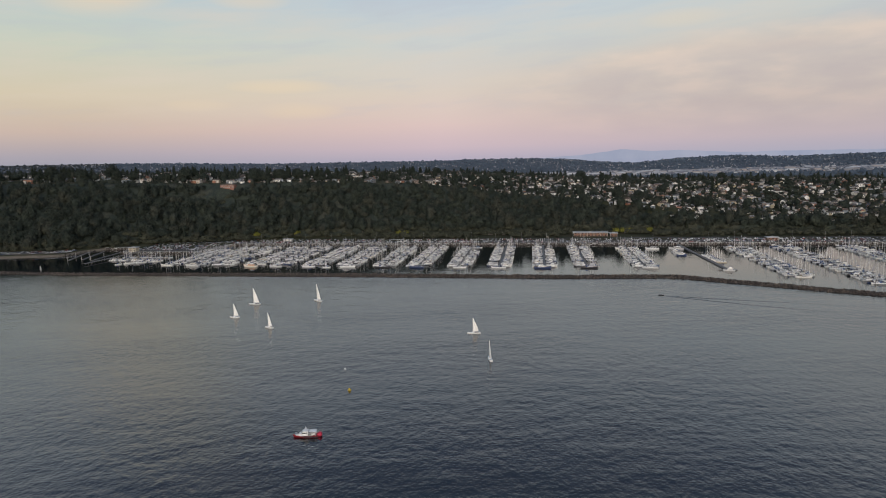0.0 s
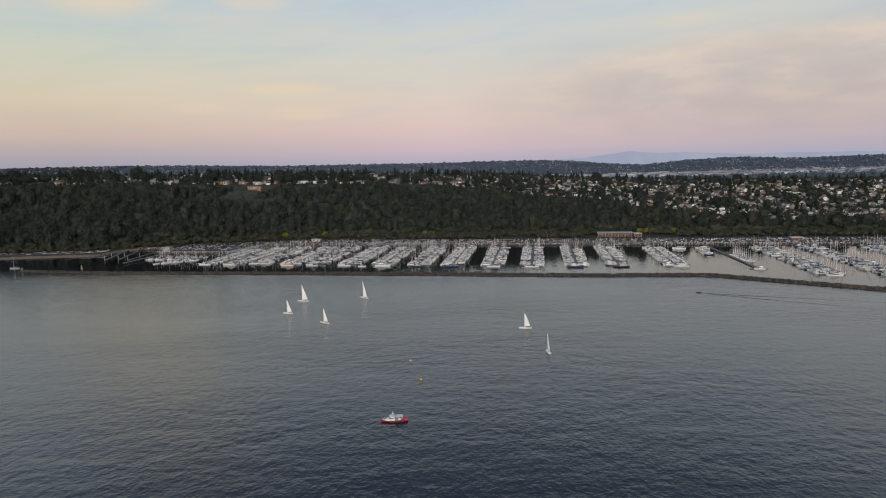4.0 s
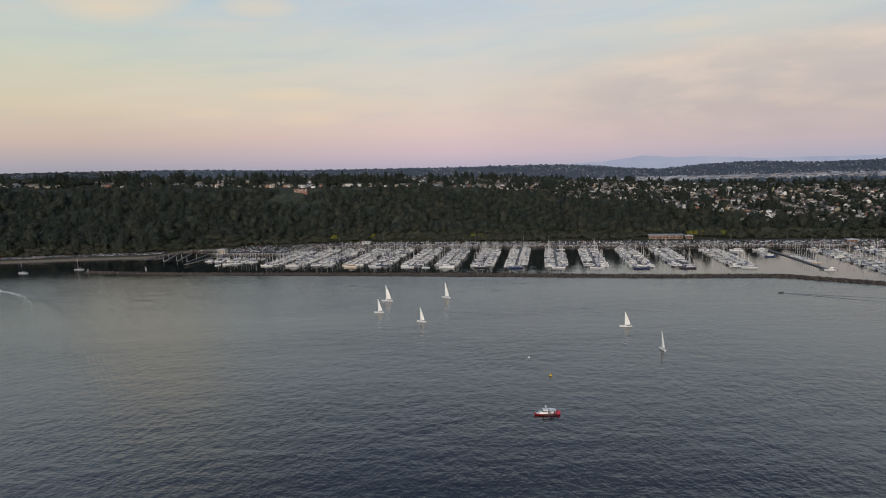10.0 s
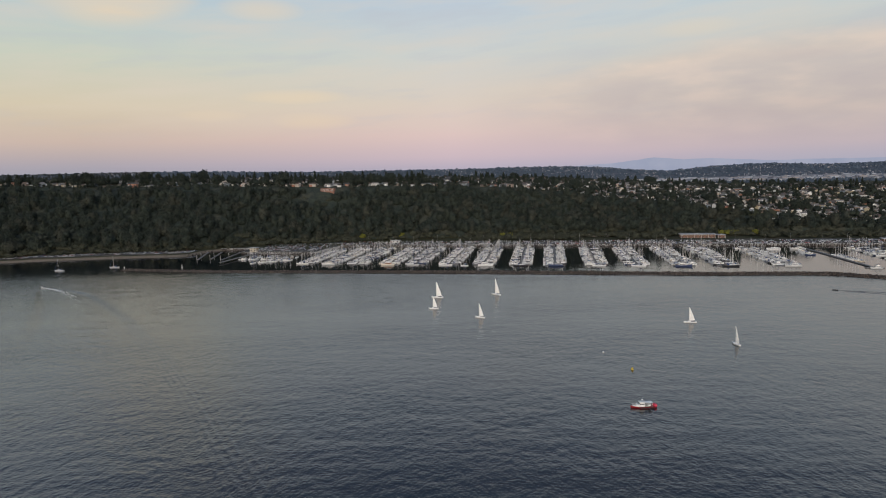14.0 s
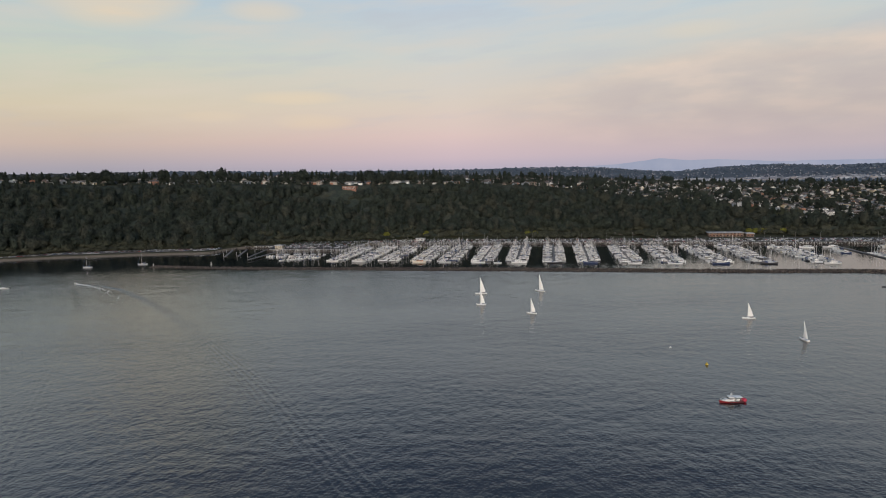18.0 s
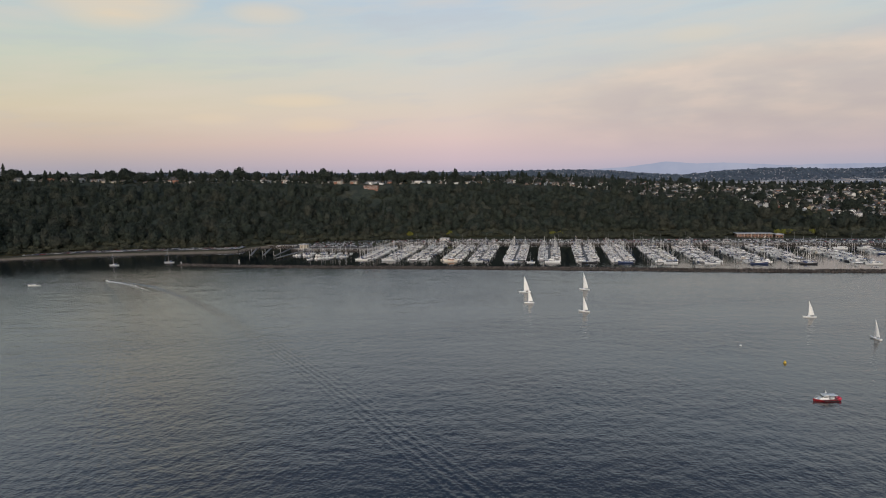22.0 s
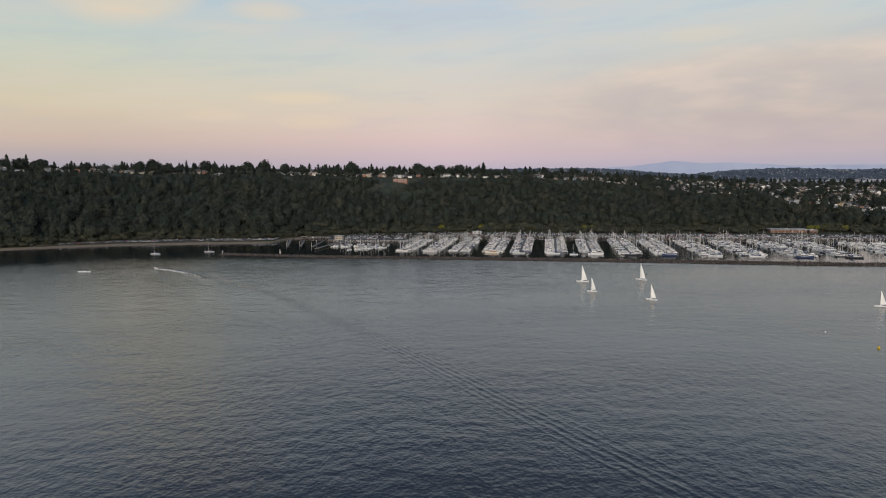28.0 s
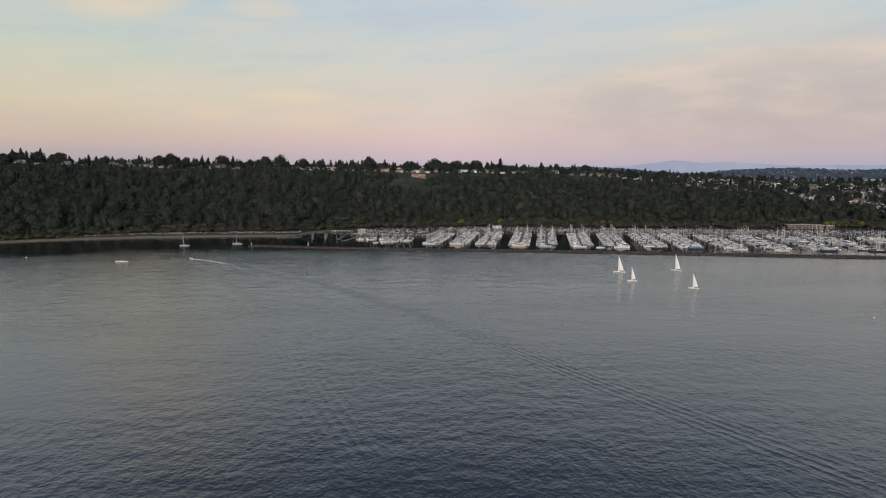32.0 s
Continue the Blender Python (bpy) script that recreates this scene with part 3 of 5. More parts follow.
def low_crest(u):
    """The crest is lower towards the northern tip."""
    return float(np.interp(u, [-420, -120], [0.5, 0.82]))


def build_breakwater():
    rng = random.Random(11)
    me = Mesh()
    rings = []
    for u, v, a in along(BW, 6):
        n = (-math.sin(a), math.cos(a))
        rings.append([(*world_xy(u + n[0] * o, v + n[1] * o), z + rng.uniform(-0.25, 0.25)) for o, z in ((-7.5, -3), (-4.8, 0.3), (-1.6, 2.3 * low_crest(u)), (1.6, 2.3 * low_crest(u)), (4.8, 0.3), (7.5, -3))])
    me.loft(rings)
    bw = setting("breakwater", me, M_ROCK, "long dark rubble-stone breakwater in front of the marina", "breakwater")
    rocks = [[(rock_mesh(s), M_ROCK)] for s in range(6)]
    placed = []
    for u, v, a in along(BW, 1.5):
        n = (-math.sin(a), math.cos(a))
        for o, z in ((-5.4, 0.0), (-3.8, 1.0), (-2.2, 1.8), (0, 2.3), (2.2, 1.9)):
            if rng.random() < 0.14:
                continue
            oo = o + rng.uniform(-0.8, 0.8)
            x, y = world_xy(u + n[0] * oo + rng.uniform(-0.7, 0.7), v + n[1] * oo)
            s = rng.uniform(0.7, 1.35)
            placed.append((rng.choice(rocks), pose(x, y, z * low_crest(u) + rng.uniform(-0.3, 0.3), rng.uniform(0, 360), rng.uniform(0, 360), rng.uniform(0, 360)) @ Matrix.Diagonal((s * 1.2, s, s * 0.8, 1))))
    ob = joined("boulder", placed, "rough grey-brown boulders piled on the breakwater", "boulders")
    ob.parent = bw
    del ob["category"]


build_breakwater()


# ---- vegetation ----
def ico(sub=1):
    bm = bmesh.new()
    bmesh.ops.create_icosphere(bm, subdivisions=sub, radius=1.0)
    vs, fs = [tuple(v.co) for v in bm.verts], [tuple(v.index for v in f.verts) for f in bm.faces]
    bm.free()
    return vs, fs


def broadleaf(seed, h, w, lumps, sprigs, leaf):
    """A tapered trunk with limbs, and a crown of uneven clumps with loose sprigs between and round them."""
    rng = random.Random(seed)
    wood, crown = Mesh(), Mesh()
    wood.tube((0, 0, -2.0), (0.1, 0, h * 0.5), 0.035 * h, 0.018 * h, 4)
    for k in range(2):
        a = k * 2.9 + rng.uniform(-0.5, 0.5)
        wood.tube((0, 0, h * rng.uniform(0.28, 0.45)), (math.cos(a) * w * 0.33, math.sin(a) * w * 0.33, h * rng.uniform(0.55, 0.75)), 0.012 * h, 0.005 * h, 3)
    core = [Vector(p) for p in ICO2[0]]
    ph = Vector((seed * 3.7, 1.3, 0))

    def reach(p):
        """How far the crown bulges towards a direction."""
        return 1 + 0.42 * noise.noise(p * 1.5 + ph) + 0.22 * noise.noise(p * 3.4 + ph)

    def out(p, k):
        r = reach(p) * k
        return Vector((p.x * w * 0.5 * r, p.y * w * 0.5 * r, h * 0.58 + p.z * h * 0.40 * r))

    crown.add([out(p, rng.uniform(0.76, 0.94)) for p in core], ICO2[1])
    for k in range(lumps):
        a, zz = rng.uniform(0, math.tau), rng.uniform(-0.2, 0.9)
        d = Vector((math.cos(a) * math.sqrt(1 - zz * zz), math.sin(a) * math.sqrt(1 - zz * zz), zz))
        c, s = out(d, 0.78), w * rng.uniform(0.13, 0.22)
        crown.add([(c[0] + x * s * rng.uniform(0.75, 1.2), c[1] + y * s * rng.uniform(0.75, 1.2), c[2] + z * s * rng.uniform(0.65, 1.0)) for x, y, z in ICO0[0]], ICO0[1])
    # leafy sprays lying on the crown, each turned roughly outwards
    for k in range(sprigs):
        a, zz = rng.uniform(0, math.tau), rng.uniform(-0.45, 1.0)
        d = Vector((math.cos(a) * math.sqrt(1 - zz * zz), math.sin(a) * math.sqrt(1 - zz * zz), zz))
        c = out(d, rng.uniform(0.84, 1.2))
        nrm = (d + Vector((rng.uniform(-1, 1), rng.uniform(-1, 1), rng.uniform(-1, 1))) * 1.1).normalized()
        e1 = nrm.orthogonal().normalized()
        e2, s, tw = nrm.cross(e1), rng.uniform(0.6, 1.3) + 0.02 * w, rng.uniform(0, 2)
        crown.add([c + (e1 * math.cos(tw + j * 2.1) + e2 * math.sin(tw + j * 2.1)) * s * rng.uniform(0.6, 1.2) for j in range(3)], [(0, 1, 2)])
    return [(wood, M_BARK), (crown, leaf)]


def ico0():
    bm = bmesh.new()
    bmesh.ops.create_icosphere(bm, subdivisions=1, radius=1.0)
    vs, fs = [tuple(v.co) for v in bm.verts], [tuple(v.index for v in f.verts) for f in bm.faces]
    bm.free()
    return vs, fs


ICO0, ICO2 = ico0(), ico(2)


def conifer(seed, h, w, tiers=8):
    """A straight trunk with drooping, ragged whorls of branches."""
    rng = random.Random(seed)
    wood, crown = Mesh(), Mesh()
    wood.tube((0, 0, -2.0), (0, 0, h * 0.97), 0.02 * h, 0.003 * h, 5)
    for k in range(tiers):
        t = k / tiers
        z1 = h * (0.16 + 0.84 * (t + 1.25 / tiers))
        r = w * 0.5 * (1 - t) ** 0.7 + 0.35
        n = 7
        ox, oy = rng.uniform(-0.09, 0.09) * w * (1 - t), rng.uniform(-0.09, 0.09) * w * (1 - t)
        r *= rng.uniform(0.8, 1.2)
        base = [(math.cos(i * math.tau / (2 * n)) * r * (rng.uniform(0.8, 1.25) if i % 2 else rng.uniform(0.35, 0.6)),
                 math.sin(i * math.tau / (2 * n)) * r * (rng.uniform(0.8, 1.25) if i % 2 else rng.uniform(0.35, 0.6)),
                 h * (0.13 + 0.84 * t) + rng.uniform(-0.02, 0.02) * h + (-0.015 * h if i % 2 else 0.03 * h)) for i in range(2 * n)]
        crown.add([(x + ox, y + oy, z) for x, y, z in base] + [(rng.uniform(-0.1, 0.1), rng.uniform(-0.1, 0.1), min(z1, h))], [(i, (i + 1) % (2 * n), 2 * n) for i in range(2 * n)])
    return [(wood, M_BARK), (crown, M_NEEDLE)]


def scaled(u, v, s, rng, sink=0.3, sz=1.0):
    x, y = world_xy(u, v)
    return pose(x, y, float(ground_z(u, v)) - sink, 0, 0, rng.uniform(0, 360)) @ Matrix.Diagonal((s, s, s * sz, 1))


def undergrowth(u0, u1):
    """A raised leaf-coloured sheet added between the trunks to fill the shaded gaps between crowns."""
    me, rows = Mesh(), []
    for u in np.arange(u0, u1 + 1, 7.0):
        f, e = float(foot_v(u)), float(edge_v(u)) - float(np.interp(u, [200, 235, 305, 325], [0, 38, 38, 68]))
        row = []
        for k in range(27):
            t = k / 26
            v = f + 3 + (e - f - 5) * t
            up = min(1.0, 7 * t, 9 * (1 - t))
            w = noise.noise((u * 0.09, v * 0.09, 2.0)) + 0.6 * noise.noise((u * 0.23, v * 0.23, 7.0))
            row.append((*world_xy(u + 2.5 * w, v + 2.0 * w), float(ground_z(u, v)) - 0.5 + up * (8.6 + 3.0 * w)))
        rows.append(row)
    me.loft(rows, closed=False)
    return setting("undergrowth", me, M_LEAF, "closed undergrowth sheet added to fill dark gaps in the woodland", "undergrowth", flat=False, kind="stuff")


def open_ground(u, v):
    """A gap cleared in the trees so that the camera sees the red-brown apartment house."""
    return -458 < u < -396 and 282 < v < 372


def build_woods():
    rng = random.Random(21)
    kinds = [broadleaf(s, rng.uniform(15, 19), rng.uniform(15, 19), 2, 300, M_LEAF) for s in range(8)]
    kinds += [broadleaf(20 + s, rng.uniform(20, 24), rng.uniform(11, 14), 2, 280, M_LEAF) for s in range(6)]
    bushes = [broadleaf(40 + s, 8.0, 10.5, 2, 70, M_BUSH) for s in range(4)]
    firs = [conifer(60 + s, 24.0, 12.0) for s in range(5)]
    strips = {}
    for u in np.arange(-1500, 760, 12.0):
        f, e = float(foot_v(u)), float(edge_v(u))
        for v in np.arange(f + 8, e - 2, 11.5):
            uu, vv = u + rng.uniform(-5.5, 5.5), v + rng.uniform(-5.5, 5.5)
            if open_ground(uu, vv):
                if vv < 322:
                    strips.setdefault(int((u + 1500) // 320), []).append((rng.choice(bushes), scaled(uu, vv, rng.uniform(0.9, 1.3), rng, 0.8)))
                continue
            if (uu > 230 and vv > e - (36 if uu < 315 else 64)):
                continue
            t = (vv - f) / max(e - f, 1)
            s = (0.62 + 0.62 * rng.random() ** 1.3) * (1.1 - 0.25 * t) * (0.40 if t > 0.93 else 0.5 if t > 0.86 else 0.8 if t > 0.78 else 1.0)
            if rng.random() < (0.38 if u < -600 else 0.18 if u < -250 else 0.08) and t < 0.85:
                item = (rng.choice(firs), scaled(uu, vv, rng.uniform(0.65, 0.98), rng))
            else:
                item = (rng.choice(kinds), scaled(uu, vv, s, rng, 0.8, rng.uniform(1.0, 1.3)))
            strips.setdefault(int((u + 1500) // 320), []).append(item)
    for k in sorted(strips):
        joined("woodland", strips[k], "dense dark green broadleaf woodland covering the steep bluff", "woodland", smooth_faces=True)
    for a in (-1500, -800, -100):
        undergrowth(a, a + 700)
    low = []
    for u in np.arange(-1500, 760, 7.0):
        f = float(foot_v(u))
        for o in (-44, -35, -26, -17, -8, 0, 9, 18):
            if o < -20 and (165 < u < 300 or 34 < u < 92):
                continue
            if o < -5 and (-330 < u < -150 or o < -20 and u < -150 or u < -560 and o < -10 or rng.random() < (0.2 if u > -150 else 0.35 if u > -560 else 0.7)):
                continue
            if rng.random() < 0.72:
                big = 1.35 if o > 5 else 1.0
                low.append((rng.choice(bushes), scaled(u + rng.uniform(-4, 4), f + o + rng.uniform(-5, 4), big * rng.uniform(0.5, 1.2), rng, 0.8)))
    joined("shrub_belt", low, "olive green bushes and low trees along the foot of the bluff", "bushes", smooth_faces=True)


build_woods()


# ---- boats ----
def hull_mesh(length, beam, free, stern=0.8, sheer=0.35, draft=0.5):
    """A boat's hull: full amidships, sharp forward, with rising sheer; the bow points to +x."""
    me, rings = Mesh(), []
    for k in range(9):
        t = k / 8
        w = beam * 0.5 * (stern + (1 - stern) * smooth(np.array(t / 0.4))) if t < 0.4 else beam * 0.5 * max(0.03, 1 - ((t - 0.4) / 0.6) ** 2.2)
        w = float(w)
        x = -length / 2 + length * t
        top = free * (1 + sheer * (2 * t - 0.8) ** 2)
        rake = length * 0.05 * t ** 6
        rings.append([(x, 0, -draft), (x, w * 0.7, -0.2), (x + rake * 0.5, w * 0.95, top * 0.5), (x + rake, w, top), (x + rake, 0, top + 0.06),
                      (x + rake, -w, top), (x + rake * 0.5, -w * 0.95, top * 0.5), (x, -w * 0.7, -0.2)])
    return me.loft(rings)


def deck_mesh(length, beam, free, stern=0.8, sheer=0.35):
    """The deck inside the rail, with a sunken cockpit aft."""
    me, rings = Mesh(), []
    for k in range(8):
        t = 0.02 + 0.93 * k / 7
        w = beam * 0.5 * (stern + (1 - stern) * float(smooth(np.array(t / 0.4)))) if t < 0.4 else beam * 0.5 * max(0.03, 1 - ((t - 0.4) / 0.6) ** 2.2)
        top = free * (1 + sheer * (2 * t - 0.8) ** 2) + 0.03
        x = -length / 2 + length * t + length * 0.05 * t ** 6
        rings.append([(x, w * 0.88, top), (x, 0, top + 0.10), (x, -w * 0.88, top), (x, 0, top - 0.1)])
    return me.loft(rings)


def cabin_mesh(x0, x1, w, z0, z1, rake0=0.2, rake1=0.6):
    """A deckhouse with raked ends and tumblehome sides."""
    me = Mesh()
    return me.loft([[(x0, -w, z0), (x0, w, z0), (x0 + rake0, w * 0.86, z1), (x0 + rake0, -w * 0.86, z1)],
                    [(x1, -w * 0.75, z0), (x1, w * 0.75, z0), (x1 - rake1, w * 0.66, z1), (x1 - rake1, -w * 0.66, z1)]])


def sailboat_kind(length, dark=False, furled=True):
    L, beam, free = length, length * 0.31, 0.45 + length * 0.055
    mast_h = length * 1.2 + 0.6
    deck = free + 0.06
    mast = Mesh().tube((L * 0.08, 0, free), (L * 0.08, 0, free + mast_h), 0.15, 0.10, 5)
    for k in (0.42, 0.7):
        mast.tube((L * 0.08, -beam * 0.26, free + mast_h * k), (L * 0.08, beam * 0.26, free + mast_h * k), 0.035, 0.035, 4)
    mast.tube((L * 0.08, 0, free + 1.7), (-L * 0.30, 0, free + 1.75), 0.07, 0.06, 5)
    for p, q in (((L * 0.5, 0, free * 1.3), (L * 0.085, 0, free + mast_h * 0.97)), ((-L * 0.49, 0, free), (L * 0.08, 0, free + mast_h))):
        mast.tube(p, q, 0.018, 0.018, 3)
    jib = Mesh().tube((L * 0.48, 0, free * 1.3 + 0.5), (L * 0.10, 0, free + mast_h * 0.9), 0.09, 0.05, 5)
    cover = Mesh().tube((L * 0.07, 0, free + 1.95), (-L * 0.29, 0, free + 1.9), 0.22, 0.13, 6)
    cabin = cabin_mesh(-L * 0.12, L * 0.26, beam * 0.33, deck, deck + 0.55, 0.1, 0.9)
    ports = [("cabin_window", Mesh().box(-L * 0.05, L * 0.13, s * beam * 0.30 - 0.05, s * beam * 0.30 + 0.05, deck + 0.18, deck + 0.36), M_GLASS, "") for s in (-1, 1)]
    dodger = cabin_mesh(-L * 0.22, -L * 0.08, beam * 0.32, deck + 0.3, deck + 1.35, 0.2, 0.5)
    deckplate = deck_mesh(L, beam, free)
    label = ("%s-hulled sailing yacht with bare mast moored at a dock" % ("dark" if dark else "white"))
    return Kind("sailing_yacht", label, "sailboat", "yachts moored in the marina", [
        ("hull", hull_mesh(L, beam, free), M_DARK if dark else M_GEL, ""), ("deck", deckplate, M_DECK, ""), ("cabin", cabin, M_GEL, ""), *ports,
        ("mast", mast, M_ALU, "slender aluminium mast with spreaders and boom"), ("furled_jib", jib, M_CANVAS, ""),
        ("sail_cover", cover, M_CANVAS, ""), ("spray_hood", dodger, M_CANVAS, "")])


def motorboat_kind(length, fly=True, hullmat=None, housemat=None, label=None, name="motor_cruiser", group="motorboats moored in the marina"):
    L, beam, free = length, length * 0.33, 0.7 + length * 0.055
    house = cabin_mesh(-L * 0.28, L * 0.22, beam * 0.40, free, free + 1.7, 0.1, 1.1)
    glass = cabin_mesh(-L * 0.26, L * 0.19, beam * 0.405, free + 0.75, free + 1.35, 0.05, 0.45)
    roof = Mesh().box(-L * 0.40, L * 0.13, -beam * 0.38, beam * 0.38, free + 1.7, free + 1.82, 0, 0.05)
    parts = [("hull", hull_mesh(L, beam, free, 0.92, 0.45), hullmat or M_GEL, ""), ("deck", deck_mesh(L, beam, free, 0.92, 0.45), M_DECK, ""), ("deckhouse", house, housemat or M_GEL, ""), ("cabin_window", glass, M_GLASS, ""), ("deckhouse_roof", roof, M_DECK, "")]
    if fly:
        br = cabin_mesh(-L * 0.24, L * 0.06, beam * 0.30, free + 1.82, free + 2.6, 0.2, 0.7)
        top = Mesh().box(-L * 0.2, L * 0.02, -beam * 0.28, beam * 0.28, free + 3.7, free + 3.8)
        for sx in (-L * 0.18, 0.0):
            for sy in (-1, 1):
                top.tube((sx, sy * beam * 0.26, free + 2.3), (sx, sy * beam * 0.26, free + 3.72), 0.04, 0.04, 4)
        parts += [("flying_bridge", br, M_GEL, ""), ("bimini", top, M_CANVAS, "")]
    rail = Mesh()
    pts = [(L * 0.05, beam * 0.46), (L * 0.3, beam * 0.34), (L * 0.5, 0), (L * 0.3, -beam * 0.34), (L * 0.05, -beam * 0.46)]
    for (a, b), (c, d) in zip(pts, pts[1:]):
        rail.tube((a, b, free + 0.95), (c, d, free + 1.05), 0.03, 0.03, 3)
        rail.tube((a, b, free), (a, b, free + 0.95), 0.025, 0.025, 3)
    aer = Mesh().tube((-L * 0.1, 0, free + 1.8), (-L * 0.12, 0, free + 5.0), 0.04, 0.02, 4)
    parts += [("bow_rail", rail, M_ALU, ""), ("aerial_mast", aer, M_ALU, "")]
    return Kind(name, label or "white motor cruiser with dark cabin windows, moored in its berth", "motorboat", group, parts)


YACHTS = {9: [sailboat_kind(8.6), sailboat_kind(9.4)], 11: [sailboat_kind(10.4), sailboat_kind(11.3), sailboat_kind(10.8, True)],
          12: [sailboat_kind(11.2), sailboat_kind(12.2), sailboat_kind(11.7, True)]}
CRUISERS = {9: [motorboat_kind(8.5, False), motorboat_kind(9.2, True)], 11: [motorboat_kind(10.4, True), motorboat_kind(11.2, False)],
            12: [motorboat_kind(11.4, True), motorboat_kind(12.3, True)]}
BIG = [sailboat_kind(16.0), motorboat_kind(18.0, True), sailboat_kind(17.5, True), motorboat_kind(16.5, False), sailboat_kind(15.0)]
TAN = motorboat_kind(17.0, True, M_CREAM, M_TAN, "cream wooden motor yacht with tan deckhouse, lying along the float", "wooden_motor_yacht", "motorboats moored in the marina")

# berth head u, boat size, first and last v
DOCKS = [(-325, 9, 10, 150), (-289, 9, 6, 165), (-253, 11, 4, 168), (-210, 11, 4, 170), (-175, 11, 4, 172), (-131, 12, 4, 172), (-88, 12, 3, 174), (-42, 12, 3, 174),
         (0, 12, 3, 174), (49, 12, 3, 174), (96, 12, 3, 174), (148, 12, 3, 174), (195, 12, 5, 172), (259, 12, 6, 168), (400, 12, -44, 168), (460, 12, -86, 176), (537, 12, -100, 176), (606, 12, -118, 176)]
LEAN = -0.035


def build_float(u0, size, v0, v1, rng):
    """One floating walkway with its head, finger floats and guide piles."""
    fl = thing("floating_dock", plan_pose(u0, v0, 0, 0), "grey floating dock with finger floats and timber piles", "dock", "floating docks of the marina")
    n = v1 - v0
    walkway = Mesh().add([(-1.4, -2, -0.4), (1.4, -2, -0.4), (1.4 + LEAN * (n + 24), n + 24, -0.4), (-1.4 + LEAN * (n + 24), n + 24, -0.4),
                          (-1.4, -2, 0.5), (1.4, -2, 0.5), (1.4 + LEAN * (n + 24), n + 24, 0.5), (-1.4 + LEAN * (n + 24), n + 24, 0.5)],
                         [(3, 2, 1, 0), (4, 5, 6, 7), (0, 1, 5, 4), (1, 2, 6, 5), (2, 3, 7, 6), (3, 0, 4, 7)])
    part("walkway", walkway, M_DOCK, fl)
    part("head_float", Mesh().box(-size * 0.95, size * 0.95, -3.6, -1.0, -0.4, 0.48), M_DOCK, fl)
    pitch = size * 0.45
    fing, pile = Mesh().box(0, size * 0.9, -0.5, 0.5, -0.35, 0.42).data("finger", [M_DOCK]), Mesh().tube((0, 0, -4), (0, 0, 3.6), 0.2, 0.18, 6).data("mooring_post", [M_PILE])
    slots = []
    k = 0
    v = 4.0
    while v < n:
        for s in (-1, 1):
            slots.append((u0 + LEAN * v, v0 + v, s))
            if k % 2 == 0:
                f = new("finger_float", fing)
                f.parent = fl
                f.matrix_basis = pose(LEAN * v + s * 1.4, v - pitch * 0.5, 0, 0, 0, 0 if s > 0 else 180)
                if k % 4 == 0:
                    p = new("mooring_post", pile)
                    p.parent = fl
                    p.matrix_basis = pose(LEAN * v + s * (size * 0.92 + 0.6), v - pitch * 0.5, 0)
        v += pitch
        k += 1
    return slots


def build_marina():
    rng = random.Random(77)
    rest = []
    for di, (u0, size, v0, v1) in enumerate(DOCKS):
        for u, v, s in build_float(u0, size, v0, v1, rng):
            if rng.random() < (0.26 if u0 < -150 else 0.17):
                continue
            kind = rng.choice(YACHTS[size]) if rng.random() < 0.6 else rng.choice(CRUISERS[size])
            half = size * 0.5
            m = plan_pose(u + s * (2.1 + half) + rng.uniform(-0.4, 0.4), v, 0, (0 if s > 0 else 180) + (180 if rng.random() < 0.6 else 0) + rng.uniform(-2, 2))
            if v - v0 < 21 and u < 330:
                kind.put(m)
            else:
                rest.append((kind, m))
        # a large vessel lying along the head
        big = TAN if di == 3 else BIG[di % len(BIG)]
        if di not in (2, 15):
            big.put(plan_pose(u0 + rng.uniform(-4, 4), v0 - 6.6, 0, 0 if rng.random() < 0.5 else 180))
    soup = {}
    lists = {}
    for kind, m in rest:
        lists.setdefault(id(kind), [(me, mt) for _, me, mt, _ in kind.parts])
        soup.setdefault(int((np.array(m)[0, 3] + 600) // 200), []).append((lists[id(kind)], m))
    for k in sorted(soup):
        joined("moored_boats", soup[k], "crowded rows of white moored yachts and motorboats with bare masts", "boats")


build_marina()


def single(name, mesh, material, m, label, category, pname, group=""):
    ob = thing(name, m, label, category, group)
    part(pname, mesh, material, ob)
    return ob


# ---- racing sailboats under sail ----
def sail_surface(h, foot, belly, lean=0.0):
    me, rings = Mesh(), []
    for k in range(8):
        t = k / 7
        c = foot * (1 - t ** 1.15) ** 0.95 + 0.15
        rings.append([(-c * s, belly * math.sin(math.pi * s) * (1 - 0.6 * t) + lean * t, 1.2 + h * t) for s in (0, 0.2, 0.4, 0.6, 0.8, 1.0)])
    me.loft(rings, closed=False)
    back = [[(x, y + 0.03, z) for x, y, z in r] for r in rings]
    me.loft(back[::-1], closed=False)
    return me


